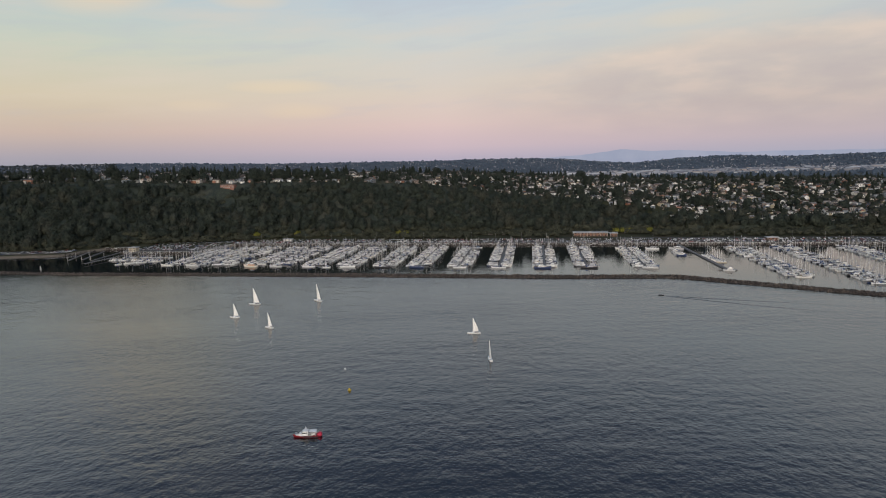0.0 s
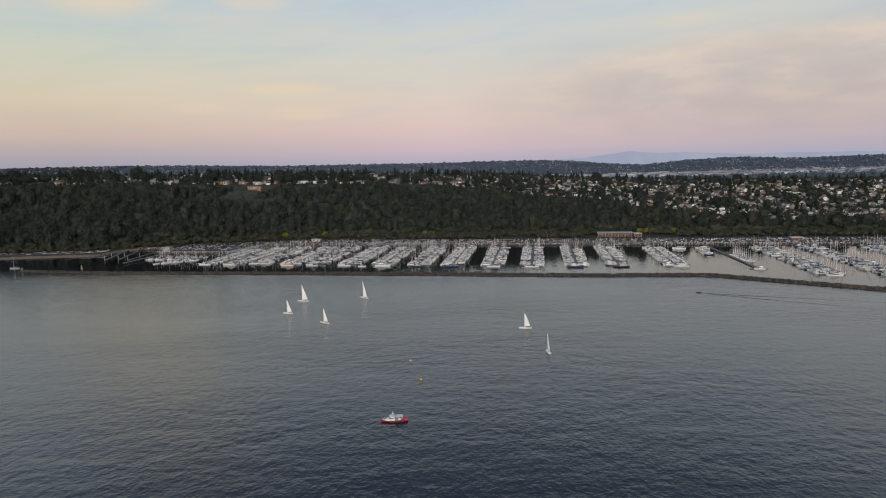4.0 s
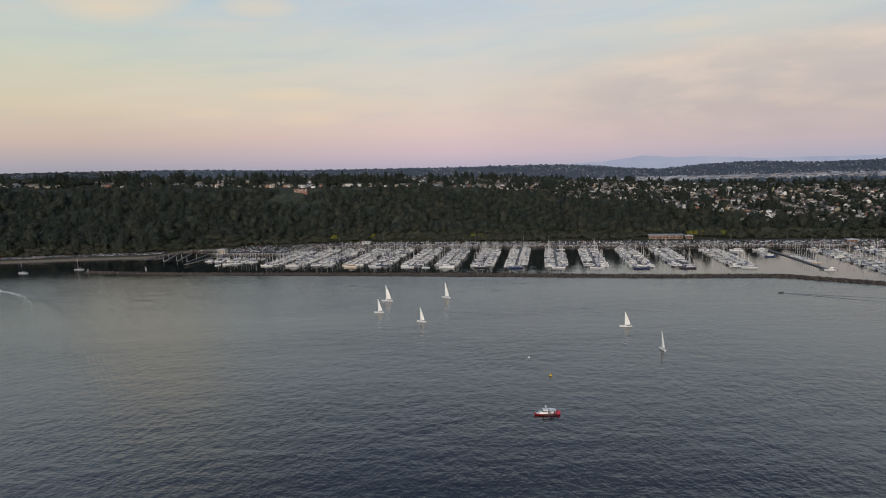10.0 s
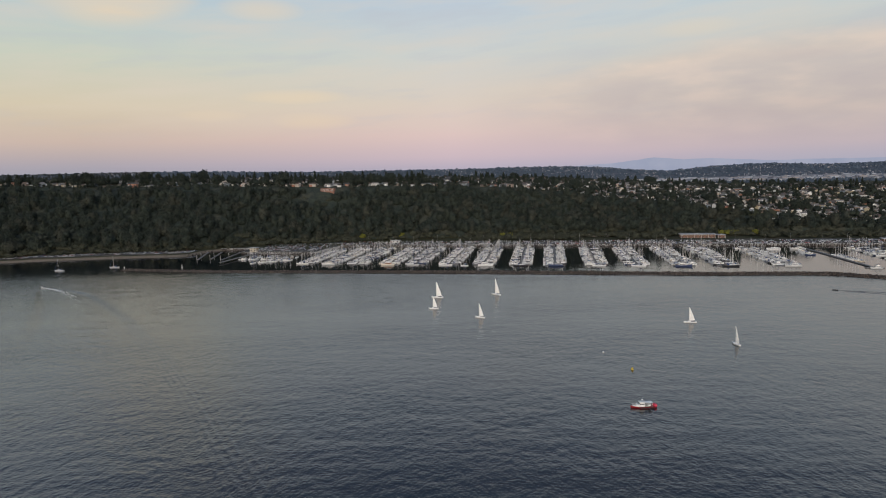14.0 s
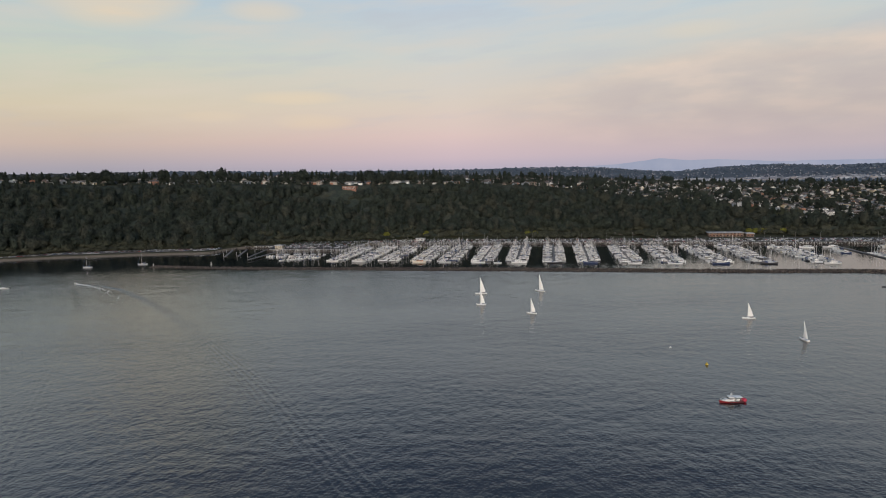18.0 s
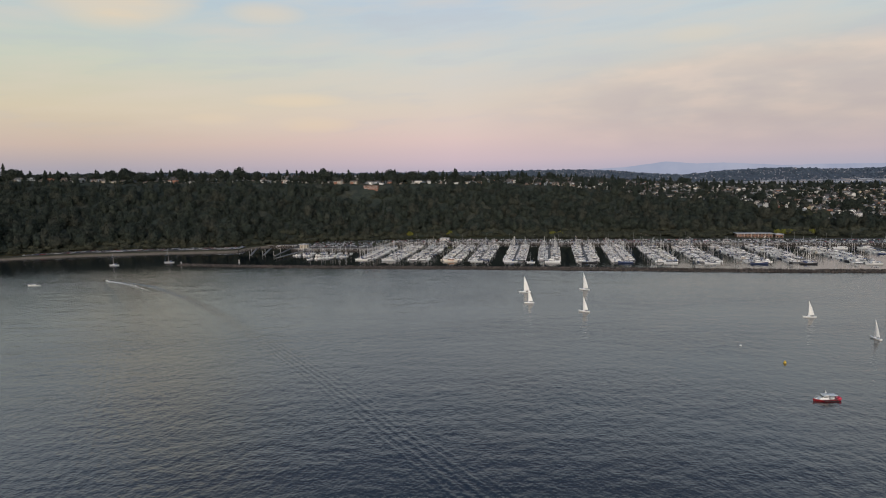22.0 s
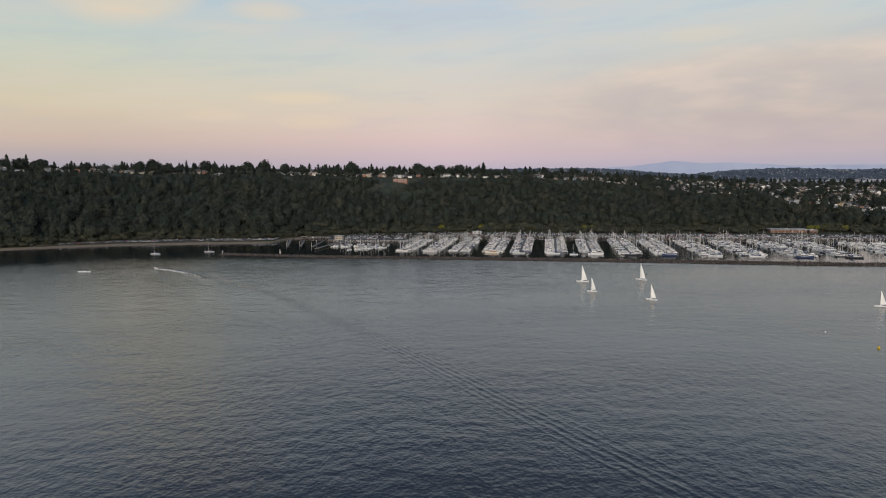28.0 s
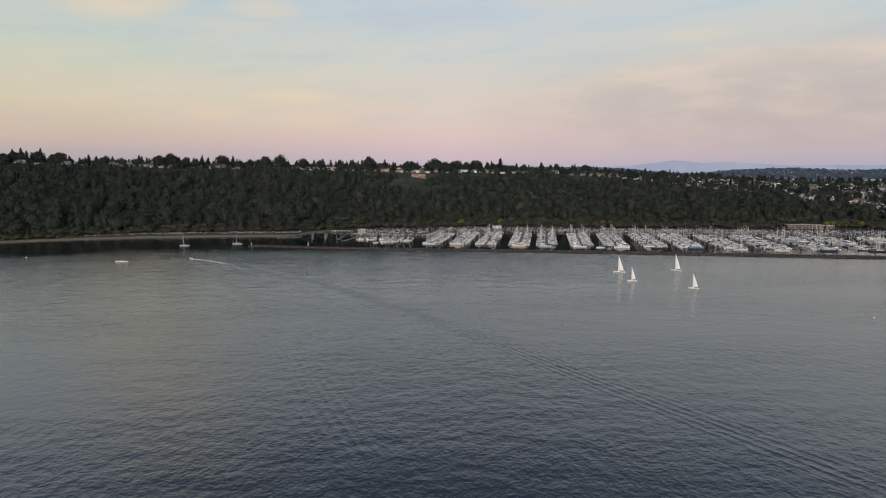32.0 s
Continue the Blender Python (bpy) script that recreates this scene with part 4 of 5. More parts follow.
def racing_sailboat(x, y, heading, length, height, label):
    ob = thing("racing_sailboat", pose(x, y, 0, 0, 0, heading), label, "sailboat", "sailboats racing on the bay")
    beam, free = length * 0.3, 0.75
    part("hull", hull_mesh(length, beam, free), M_WHITE, ob)
    part("cockpit", Mesh().box(-length * 0.4, -length * 0.05, -beam * 0.22, beam * 0.22, free + 0.02, free + 0.14, 0, 0.06), M_DECK, ob)
    part("cabin", cabin_mesh(-length * 0.04, length * 0.24, beam * 0.26, free, free + 0.5, 0.1, 0.6), M_WHITE, ob)
    part("mast", Mesh().tube((length * 0.1, 0, free), (length * 0.1 - 0.3, 0, free + height), 0.1, 0.06, 6), M_ALU, ob)
    part("boom", Mesh().tube((length * 0.1, 0, free + 0.9), (-length * 0.38, 0.4, free + 1.0), 0.07, 0.05, 5), M_ALU, ob)
    sail = part("mainsail", sail_surface(height - 0.9, length * 0.45, 0.5), M_SAIL, ob, "full white mainsail", flat=False)
    sail.matrix_basis = pose(length * 0.09, 0.05, free - 0.3, 0, 0, 5)
    batten = Mesh()
    for t in (0.3, 0.55, 0.78):
        c = length * 0.38 * (1 - t ** 1.15)
        batten.box(-c, -c * 0.45, -0.02, 0.02, 1.2 + (height - 0.9) * t, 1.26 + (height - 0.9) * t)
    b = part("sail_battens", batten, M_DECK, sail)
    part("rudder", Mesh().box(-length * 0.52, -length * 0.47, -0.03, 0.03, -0.5, 0.6), M_WHITE, ob)
    return ob


racing_sailboat(-168.5, 546.5, 172, 10.5, 14.3, "large white racing sailboat under full mainsail on calm water")
racing_sailboat(-170.5, 498.0, 176, 7.8, 11.0, "small white sailboat under mainsail following a larger one")
racing_sailboat(-133.0, 462.0, 148, 8.2, 11.2, "white sailboat with tall white sail heading away")
racing_sailboat(-114.0, 554.0, 140, 10.0, 14.6, "white sailboat with tall narrow sail near the breakwater")
racing_sailboat(20.5, 432.0, 176, 8.8, 10.8, "white sailboat seen broadside under full sail")
racing_sailboat(27.0, 371.5, 98, 8.0, 11.2, "white sailboat seen end-on with its sail close-hauled")


# ---- the red workboat ----
def red_workboat():
    ob = thing("workboat", pose(-63.6, 268.1, 0, 0, 0, 183) @ Matrix.Diagonal((1, 1, 0.86, 1)), "red-hulled workboat with white wheelhouse and aft canopy lying at anchor", "workboat")
    L, beam, free = 10.8, 3.6, 0.85
    hull = part("hull", hull_mesh(L, beam, free, 0.9, 0.4, 0.6), M_RED, ob, "red painted hull")
    part("rubbing_strake", Mesh().box(-L * 0.47, L * 0.2, -beam * 0.51, beam * 0.51, free - 0.12, free + 0.05), M_DARK, hull)
    part("boot_stripe", Mesh().box(-L * 0.5, L * 0.1, -beam * 0.475, beam * 0.475, 0.02, 0.22), M_DARK, hull)
    part("foredeck", Mesh().loft([[(L * 0.16, -beam * 0.44, free + 0.1), (L * 0.16, beam * 0.44, free + 0.1), (L * 0.16, beam * 0.40, free + 0.32), (L * 0.16, -beam * 0.40, free + 0.32)],
                                  [(L * 0.44, -beam * 0.16, free + 0.3), (L * 0.44, beam * 0.16, free + 0.3), (L * 0.44, beam * 0.12, free + 0.5), (L * 0.44, -beam * 0.12, free + 0.5)]]), M_WHITE, ob)
    part("trunk_cabin", cabin_mesh(L * 0.12, L * 0.33, beam * 0.34, free, free + 1.15, 0, 0.6), M_WHITE, ob)
    wh = part("wheelhouse", cabin_mesh(-L * 0.08, L * 0.16, beam * 0.38, free, free + 2.3, 0, 0.35), M_WHITE, ob, "white wheelhouse")
    for s in (-1, 1):
        for k in range(3):
            x = -L * 0.055 + k * 0.75
            part("side_window", Mesh().box(x, x + 0.55, s * beam * 0.345 - 0.1, s * beam * 0.345 + 0.1, free + 1.2, free + 1.8), M_GLASS, wh)
    part("windscreen", Mesh().box(L * 0.125, L * 0.155, -beam * 0.24, beam * 0.24, free + 1.25, free + 1.85), M_GLASS, wh)
    part("wheelhouse_roof", Mesh().box(-L * 0.11, L * 0.15, -beam * 0.38, beam * 0.38, free + 2.3, free + 2.42, 0, 0.04), M_WHITE, wh)
    part("canopy", Mesh().box(-L * 0.44, -L * 0.13, -beam * 0.42, beam * 0.42, free + 2.05, free + 2.2, 0, 0.05), M_WHITE, ob, "flat white canopy over the aft deck")
    for sx in (-L * 0.40, -L * 0.25):
        for sy in (-1, 1):
            part("stanchion", Mesh().tube((sx, sy * beam * 0.4, free), (sx, sy * beam * 0.4, free + 2.06), 0.05, 0.05, 5), M_ALU, ob)
    part("aft_deck", Mesh().box(-L * 0.46, -L * 0.08, -beam * 0.43, beam * 0.43, free - 0.05, free + 0.08), M_DECK, ob)
    part("deck_locker", Mesh().box(-L * 0.36, -L * 0.22, -0.6, 0.6, free + 0.08, free + 0.75, 0, 0.04), M_WHITE, ob)
    mast = part("mast", Mesh().tube((0.3, 0, free + 2.4), (0.1, 0, free + 4.6), 0.07, 0.04, 6), M_ALU, ob)
    part("radar_dome", Mesh().lathe([(0.05, free + 3.5), (0.42, free + 3.52), (0.45, free + 3.7), (0.2, free + 3.85)], 10), M_WHITE, mast)
    part("crosstree", Mesh().tube((0.2, -0.9, free + 4.1), (0.2, 0.9, free + 4.1), 0.03, 0.03, 4), M_ALU, mast)
    rail = Mesh()
    for s in (-1, 1):
        for a, b in ((L * 0.14, L * 0.3), (L * 0.3, L * 0.46)):
            w0, w1 = (0.44 if a < 2 else 0.36), (0.36 if b < 4 else 0.1)
            rail.tube((a, s * beam * w0, free + 1.1), (b, s * beam * w1, free + 1.2), 0.03, 0.03, 4)
            rail.tube((b, s * beam * w1, free + 0.2), (b, s * beam * w1, free + 1.2), 0.025, 0.025, 4)
    part("bow_rail", rail, M_ALU, ob)
    # the inflatable mark carried across the stern
    rings = []
    for k in range(9):
        a = math.pi * k / 8
        r = 0.2 + 0.95 * math.sin(a) ** 0.6
        yy = -1.35 * math.cos(a)
        rings.append([(-L * 0.56 + r * math.cos(i * math.tau / 10), yy, 1.0 + r * math.sin(i * math.tau / 10)) for i in range(10)])
    part("inflatable_mark", Mesh().loft(rings), M_RUBBER, ob, "round red inflatable mark at the stern", flat=False)
    for k in range(3):
        part("fender", Mesh().tube((-L * 0.3 + k * 2.6, -beam * 0.52, 0.3), (-L * 0.3 + k * 2.6, -beam * 0.52, 0.95), 0.14, 0.14, 6), M_DARK, ob)


red_workboat()


def buoy(x, y, mat, r, h, label):
    ob = thing("buoy", pose(x, y, 0), label, "buoy", "buoys on the bay")
    part("float", Mesh().lathe([(r * 0.5, -0.6), (r, -0.1), (r, h * 0.28), (r * 0.75, h * 0.36)], 12), mat, ob)
    part("tower", Mesh().lathe([(r * 0.6, h * 0.36), (r * 0.42, h * 0.8), (r * 0.2, h * 0.86)], 8), mat, ob)
    part("lantern", Mesh().lathe([(r * 0.18, h * 0.86), (r * 0.2, h * 0.97), (r * 0.05, h)], 8), M_DARK, ob)
    part("waterline_band", Mesh().lathe([(r * 1.02, -0.15), (r * 1.02, 0.12)], 12), M_DARK, ob)


buoy(-52.4, 324.8, M_YELLOW, 0.85, 1.7, "squat yellow marker buoy with a short tower")


def mooring_ball(x, y, label):
    ob = thing("mooring_buoy", pose(x, y, 0.1), label, "buoy", "buoys on the bay")
    part("ball", Mesh().lathe([(0.15, -0.6), (0.5, -0.35), (0.65, 0), (0.5, 0.4), (0.15, 0.62)], 10), M_WHITE, ob)
    part("eye", Mesh().lathe([(0.1, 0.6), (0.12, 0.75), (0.04, 0.82)], 6), M_ALU, ob)


mooring_ball(-60.2, 360.8, "small round white mooring buoy")
mooring_ball(-800.0, 668.0, "small white mooring buoy near the beach")

# bare-masted yachts motoring past the breakwater end, and the low white launch
LONE = sailboat_kind(12.0)
LONE.group, LONE.label = "yachts under way off the breakwater", "white yacht under bare mast in open water"
LONE.put(pose(-668, 778, 0, 0, 0, 176))
LONE.put(pose(-606, 798, 0, 0, 0, 183))

YACHTS[9][1].put(pose(-140, 741, 0, 0, 0, 178))


def motor_launch(x, y, heading):
    ob = thing("motor_launch", pose(x, y, 0, 0, 0, heading) @ Matrix.Diagonal((1.0, 0.9, 0.68, 1)), "long low white motor launch drifting in open water", "motorboat")
    part("hull", hull_mesh(13.5, 3.3, 1.0, 0.9, 0.35), M_WHITE, ob)
    part("deck", deck_mesh(13.5, 3.3, 1.0, 0.9), M_DECK, ob)
    cab = part("cuddy", cabin_mesh(-1.2, 3.4, 1.15, 1.0, 1.75, 0.2, 1.2), M_WHITE, ob)
    part("cabin_window", cabin_mesh(-1.0, 3.0, 1.14, 1.25, 1.6, 0.15, 0.7), M_GLASS, cab)
    part("outboard", Mesh().box(-7.2, -6.6, -0.35, 0.35, 0.4, 1.6, 0, 0.08), M_DARK, ob)
    part("seat", Mesh().box(-4.5, -3.6, -1.1, 1.1, 1.0, 1.5, 0, 0.06), M_DARK, ob)


motor_launch(-672, 630, 178)


def runabout(x, y, heading, label, s=1.0, paint=M_WHITE):
    ob = thing("speedboat", pose(x, y, 0, 0, 0, heading) @ Matrix.Diagonal((s, s, s, 1)), label, "speedboat")
    part("hull", hull_mesh(7.0, 2.4, 0.9, 0.95, 0.4), paint, ob)
    part("windscreen", cabin_mesh(-0.3, 1.2, 0.9, 0.9, 1.5, 0.4, 0.5), M_GLASS, ob)
    part("console", Mesh().box(-0.6, 0.2, -0.5, 0.5, 0.9, 1.6, 0, 0.08), paint, ob)
    part("outboard", Mesh().box(-3.9, -3.4, -0.3, 0.3, 0.4, 1.5, 0, 0.08), M_DARK, ob)
    part("seat", Mesh().box(-2.4, -1.6, -0.8, 0.8, 0.85, 1.25, 0, 0.06), M_DECK, ob)


runabout(-606.0, 650.0, 142, "white speedboat running fast and trailing a broad wake")
runabout(191.0, 540.5, 160, "small dark skiff trailing a thin wake", 0.6, M_DARK)


# ---- wakes: trains of low crests standing on the water ----
def wake_train(line, width0, width1, crests, amp, name="wake"):
    """Crests that run along a line and fan out with distance from the boat."""
    pts = along_xy(line, 5.0)
    me, rows = Mesh(), []
    nn = crests * 8
    total = len(pts)
    for i, (x, y, a) in enumerate(pts):
        t = i / total
        w = width0 + (width1 - width0) * t
        nx, ny = -math.sin(a), math.cos(a)
        row = []
        for k in range(nn + 1):
            s = k / nn
            env = math.sin(math.pi * s) ** 0.8 * (1 - 0.6 * t) * min(1.0, 8 * t + 0.2)
            z = -0.05 + env * (0.06 + amp * (0.5 + 0.5 * math.sin(s * crests * math.tau + 0.6 * math.sin(i * 0.13))))
            off = (s - 0.5) * w
            row.append((x + nx * off, y + ny * off, z))
        rows.append(row)
    me.loft(rows, closed=False)
    return setting(name, me, M_WATER, "train of low ripples fanning out behind a speedboat", "wake", flat=False, kind="stuff")


def along_xy(line, step):
    out = []
    for (a, b), (c, d) in zip(line, line[1:]):
        n = max(1, int(math.hypot(c - a, d - b) / step))
        out += [(a + (c - a) * i / n, b + (d - b) * i / n) for i in range(n)]
    res = []
    for i, (x, y) in enumerate(out):
        p, q = out[max(0, i - 4)], out[min(len(out) - 1, i + 4)]
        res.append((x, y, math.atan2(q[1] - p[1], q[0] - p[0])))
    return res


wake_train([(-604, 648), (-570, 634), (-534, 608), (-482, 552), (-428, 487), (-390, 435), (-353, 384), (-302, 309), (-267, 254), (-236, 205), (-200, 148), (-172, 100)], 5, 38, 8, 0.19)
wake_train([(-606, 646), (-592, 622), (-560, 575), (-525, 520), (-491, 462), (-466, 415), (-444, 367), (-406, 285), (-380, 226), (-350, 160)], 5, 40, 9, 0.20)


def foam_trail(line, w0, w1, name, label):
    pts = along_xy(line, 2.5)
    rng = random.Random(9)
    me = Mesh()
    for i, (x, y, a) in enumerate(pts):
        t = i / len(pts)
        w = w0 + (w1 - w0) * t
        for k in range(int(60 * (1 - t) ** 6) + int(5 * (1 - t) ** 2) + 1):
            o, s = rng.uniform(-0.5, 0.5) * w, rng.uniform(0.10, 0.34) * (1 - 0.6 * t)
            cx, cy = x - math.sin(a) * o + rng.uniform(-1, 1), y + math.cos(a) * o + rng.uniform(-1, 1)
            n = 6
            me.add([(cx + s * 1.8 * math.cos(a + j * math.tau / n) * rng.uniform(0.6, 1), cy + s * math.sin(a + j * math.tau / n) * rng.uniform(0.6, 1), 0.30) for j in range(n)] + [(cx, cy, 0.40)],
                   [(j, (j + 1) % n, n) for j in range(n)])
    return setting(name, me, M_WHITE, label, "foam", kind="stuff")


foam_trail([(-602, 647), (-585, 637), (-560, 617), (-535, 590), (-505, 548), (-482, 509)], 2.0, 12.0, "wash_foam", "white churned foam trailing behind a speedboat")
wake_train([(188, 541), (220, 526), (260, 509), (300, 494), (345, 470)], 2, 7, 2, 0.2)
wake_train([(188, 540), (216, 520), (250, 495), (290, 470), (330, 440)], 2, 7, 2, 0.2)


# ---- shore: sea wall, road, car parks, beacons, north basin ----
def strip(u0, u1, vf0, vf1, z, step=20):
    me = Mesh()
    us = np.arange(u0, u1 + 1, step)
    me.loft([[(*world_xy(u, vf0(u)), z), (*world_xy(u, vf1(u)), z), (*world_xy(u, vf1(u)), z - 6), (*world_xy(u, vf0(u)), z - 6)] for u in us])
    return me


setting("pavement", strip(-532, 760, lambda u: float(shore_v(u)) + 0.7, lambda u: 242, 3.0, 4), M_ASPHALT, "dark asphalt car park behind the sea wall", "car park")
setting("road", strip(-520, 760, lambda u: 246, lambda u: min(258, foot_v(u) + 14), 3.5), M_ASPHALT, "asphalt shore road below the bluff", "road")
setting("north_road", strip(-960, -545, lambda u: shore_v(u) + 17, lambda u: shore_v(u) + np.interp(u, [-860, -800], [27, 40]), 3.6), M_ASPHALT, "narrow beach car park above the sand", "car park")
wall_mesh = Mesh()
wall_mesh.loft([[(*world_xy(u, s - 0.8), -3), (*world_xy(u, s - 0.2), 3.2), (*world_xy(u, s + 0.8), 3.2), (*world_xy(u, s + 0.8), -3)] for u, s in ((u, float(shore_v(u))) for u in np.arange(-532, 761, 4))])
setting("sea_wall", wall_mesh, M_CONC, "pale concrete sea wall along the marina basin", "sea wall")


def riprap():
    rng = random.Random(31)
    rocks = [[(rock_mesh(20 + s), M_ROCK)] for s in range(5)]
    placed = []
    for u in np.arange(-548, 760, 1.6):
        for o, z in ((-4.5, 0.0), (-2.6, 1.2), (-1.0, 2.3)):
            if rng.random() < 0.85:
                x, y = world_xy(u + rng.uniform(-0.8, 0.8), float(shore_v(u)) + o + rng.uniform(-0.6, 0.6))
                s = rng.uniform(0.6, 1.2)
                placed.append((rng.choice(rocks), pose(x, y, z, rng.uniform(0, 360), rng.uniform(0, 360), 0) @ Matrix.Diagonal((s * 1.2, s, s * 0.8, 1))))
    joined("riprap", placed, "dark stone riprap along the foot of the sea wall", "stones")


riprap()


def beacon(u, v, label):
    ob = thing("beacon", plan_pose(u, v, 0.2) @ Matrix.Diagonal((0.6, 0.6, 0.6, 1)), label, "beacon", "beacons on the breakwater end")
    part("base", Mesh().lathe([(1.9, -1.5), (1.8, 2.4), (1.5, 2.6)], 10), M_CONC, ob)
    part("tower", Mesh().lathe([(0.9, 2.6), (0.75, 7.0)], 8), M_CONC, ob, "pale concrete beacon tower")
    part("dayboard", Mesh().box(-1.1, 1.1, -1.0, -0.85, 4.2, 6.4), M_CONC, ob)
    part("lantern", Mesh().lathe([(0.5, 7.0), (0.5, 7.8), (0.1, 8.2)], 8), M_POLE, ob)


beacon(-547, -55, "weathered pale beacon on the tip of the stone breakwater")
beacon(-479, -33, "weathered navigation beacon on a concrete base in the basin entrance")


def car_kind(length, van=False):
    w = 0.9
    body = Mesh().loft([[(-length / 2, -w * 0.95, 0.35), (-length / 2, w * 0.95, 0.35), (-length / 2 + 0.1, w * 0.9, 0.95), (-length / 2 + 0.1, -w * 0.9, 0.95)],
                        [(0, -w, 0.3), (0, w, 0.3), (0, w * 0.97, 1.0), (0, -w * 0.97, 1.0)],
                        [(length / 2, -w * 0.85, 0.35), (length / 2, w * 0.85, 0.35), (length / 2 - 0.1, w * 0.8, 0.8), (length / 2 - 0.1, -w * 0.8, 0.8)]])
    top = 2.0 if van else 1.5
    roof = cabin_mesh(-length * 0.45, length * (0.38 if van else 0.22), w * 0.92, 0.95, top, 0.35, 0.6)
    glass = cabin_mesh(-length * 0.44, length * (0.37 if van else 0.20), w * 0.93, 1.05, top - 0.12, 0.22, 0.42)
    wheels = []
    for sx in (-0.31, 0.31):
        for sy in (-1, 1):
            wheels.append(("wheel", Mesh().tube((length * sx, sy * (w - 0.2), 0.33), (length * sx, sy * (w + 0.02), 0.33), 0.33, 0.33, 8), M_DARK, ""))
    return Kind("van" if van else "car", "parked %s on the asphalt car park" % ("van" if van else "car"), "van" if van else "car", "vehicles parked along the shore",
                [("body", body, M_CAR, ""), ("roof", roof, M_CAR, ""), ("windows", glass, M_GLASS, "")] + wheels)


def build_cars():
    rng = random.Random(51)
    kinds = [car_kind(4.3), car_kind(4.7), car_kind(4.9), car_kind(5.4, True)]
    slots = []
    for u in np.arange(-505, 700, 3.0):
        for v, p in ((204, 0.62), (213, 0.55), (226, 0.62), (236, 0.66)):
            if rng.random() < p:
                slots.append((u, v, 3.0))
    for u in np.arange(-464, -356, 3.0):
        for v in range(124, 200, 9):
            if rng.random() < 0.6:
                slots.append((u, v, 3.0))
    for u in np.arange(-940, -550, 3.1):
        for o in (19.5, 25.5, 32.0, 37.5):
            if (o < 30 or u > -800) and rng.random() < (0.8 if -830 < u < -700 or u > -660 else 0.2):
                slots.append((u, float(shore_v(u)) + o, 3.6))
    placed = []
    singles = set(rng.sample(range(len(slots)), min(130, len(slots))))
    lists = [[(me, mt) for nm, me, mt, _ in k.parts if nm != "wheel"] for k in kinds]
    for i, (u, v, z) in enumerate(slots):
        j = rng.choices(range(4), (4, 4, 3, 1))[0]
        m = plan_pose(u, v, z, 90 + rng.uniform(-4, 4) + (180 if rng.random() < 0.5 else 0))
        if i in singles:
            kinds[j].put(m)
        else:
            placed.append((lists[j], m))
    joined("parked_cars", placed, "rows of parked cars of many colours", "cars")


build_cars()


def lamp_kind():
    return Kind("street_lamp", "tall galvanised street lamp on the car park", "street lamp", "street lamps along the shore", [
        ("pole", Mesh().tube((0, 0, -0.3), (0, 0, 10), 0.12, 0.07, 6), M_POLE, ""), ("arm", Mesh().tube((0, 0, 9.8), (0, -1.8, 10.2), 0.05, 0.04, 5), M_POLE, ""),
        ("lamp_head", Mesh().box(-0.2, 0.2, -2.5, -1.7, 10.1, 10.25, 0, 0.04), M_POLE, ""), ("base", Mesh().lathe([(0.35, -0.2), (0.3, 0.5), (0.14, 0.6)], 8), M_CONC, "")])


LAMP = lamp_kind()
for k, uu in enumerate(range(-500, 700, 38)):
    LAMP.put(plan_pose(uu, 231 if k % 2 else 244, 3.4, 180 * (k % 2)))


# ---- marina buildings ----
def long_building(u, v, w, d, h, turn, wallmat, label, storeys=1, roofmat=None, z=3.4):
    ob = thing("marina_building", plan_pose(u, v, z, turn), label, "building")
    part("wall", Mesh().box(-w / 2, w / 2, -d / 2, d / 2, -1, h), wallmat, ob)
    roof = part("roof", Mesh().box(-w / 2 - 1.6, w / 2 + 1.6, -d / 2 - 2.0, d / 2 + 1.2, h, h + 0.55, 0, 0.15), roofmat or M_METALROOF, ob, "pale flat metal roof with deep eaves")
    win = Mesh().box(-1.1, 1.1, -0.06, 0.05, 0, 1.5).data("window", [M_GLASS])
    sill = Mesh().box(-1.25, 1.25, -0.14, 0.02, -0.12, 0.0).data("sill", [M_TRIM])
    post = Mesh().tube((0, 0, -0.5), (0, 0, h + 0.1), 0.14, 0.14, 6).data("post", [M_TRIM])
    n = max(2, int(w / 4.6))
    for s in range(storeys):
        for k in range(n):
            o = new("window", win)
            o.parent = ob
            o.matrix_basis = pose(-w / 2 + (k + 0.5) * w / n, -d / 2, 1.1 + s * 3.4)
            q = new("sill", sill)
            q.parent = o
    for k in range(n // 2 + 1):
        o = new("post", post)
        o.parent = ob
        o.matrix_basis = pose(-w / 2 + k * w / (n // 2), -d / 2 - 1.7, 0)
    part("roof_vent", Mesh().box(-1.5, 1.5, -1, 1, h + 0.5, h + 1.5, 0, 0.1), M_POLE, roof)
    return ob


long_building(212, 276, 50, 16, 6.0, 0, M_ORANGE, "long two-storey orange brick marina office with a pale flat roof", 2)
long_building(246, 272, 10, 12, 5.0, 0, M_ORANGE, "lower orange brick wing beside the marina office", 1)
long_building(-454, 113, 11, 8, 5.6, 0, M_SAND, "beige two-storey boat-launch house on the pier", 2, z=3.0)
long_building(-262, 226, 13, 6, 3.2, 0, M_TRIM, "long low white dock gate building", 1)
long_building(455, 222, 14, 8, 4.0, 0, M_ORANGE, "small tan clubhouse with a pale flat roof", 1, z=3.0)
# concrete bank wall, given the pile material only for its darker tone
retain = Mesh().box(-17, 17, -1.5, 1.5, -6, 2.2)
single("retaining_wall", retain, M_PILE, plan_pose(62, 292, 6.5), "grey-brown retaining wall at the foot of the woods", "wall", "wall_face")
pole = thing("flagpole", plan_pose(-262, 290, 6), "tall white pole with a pale banner above the trees", "flagpole")
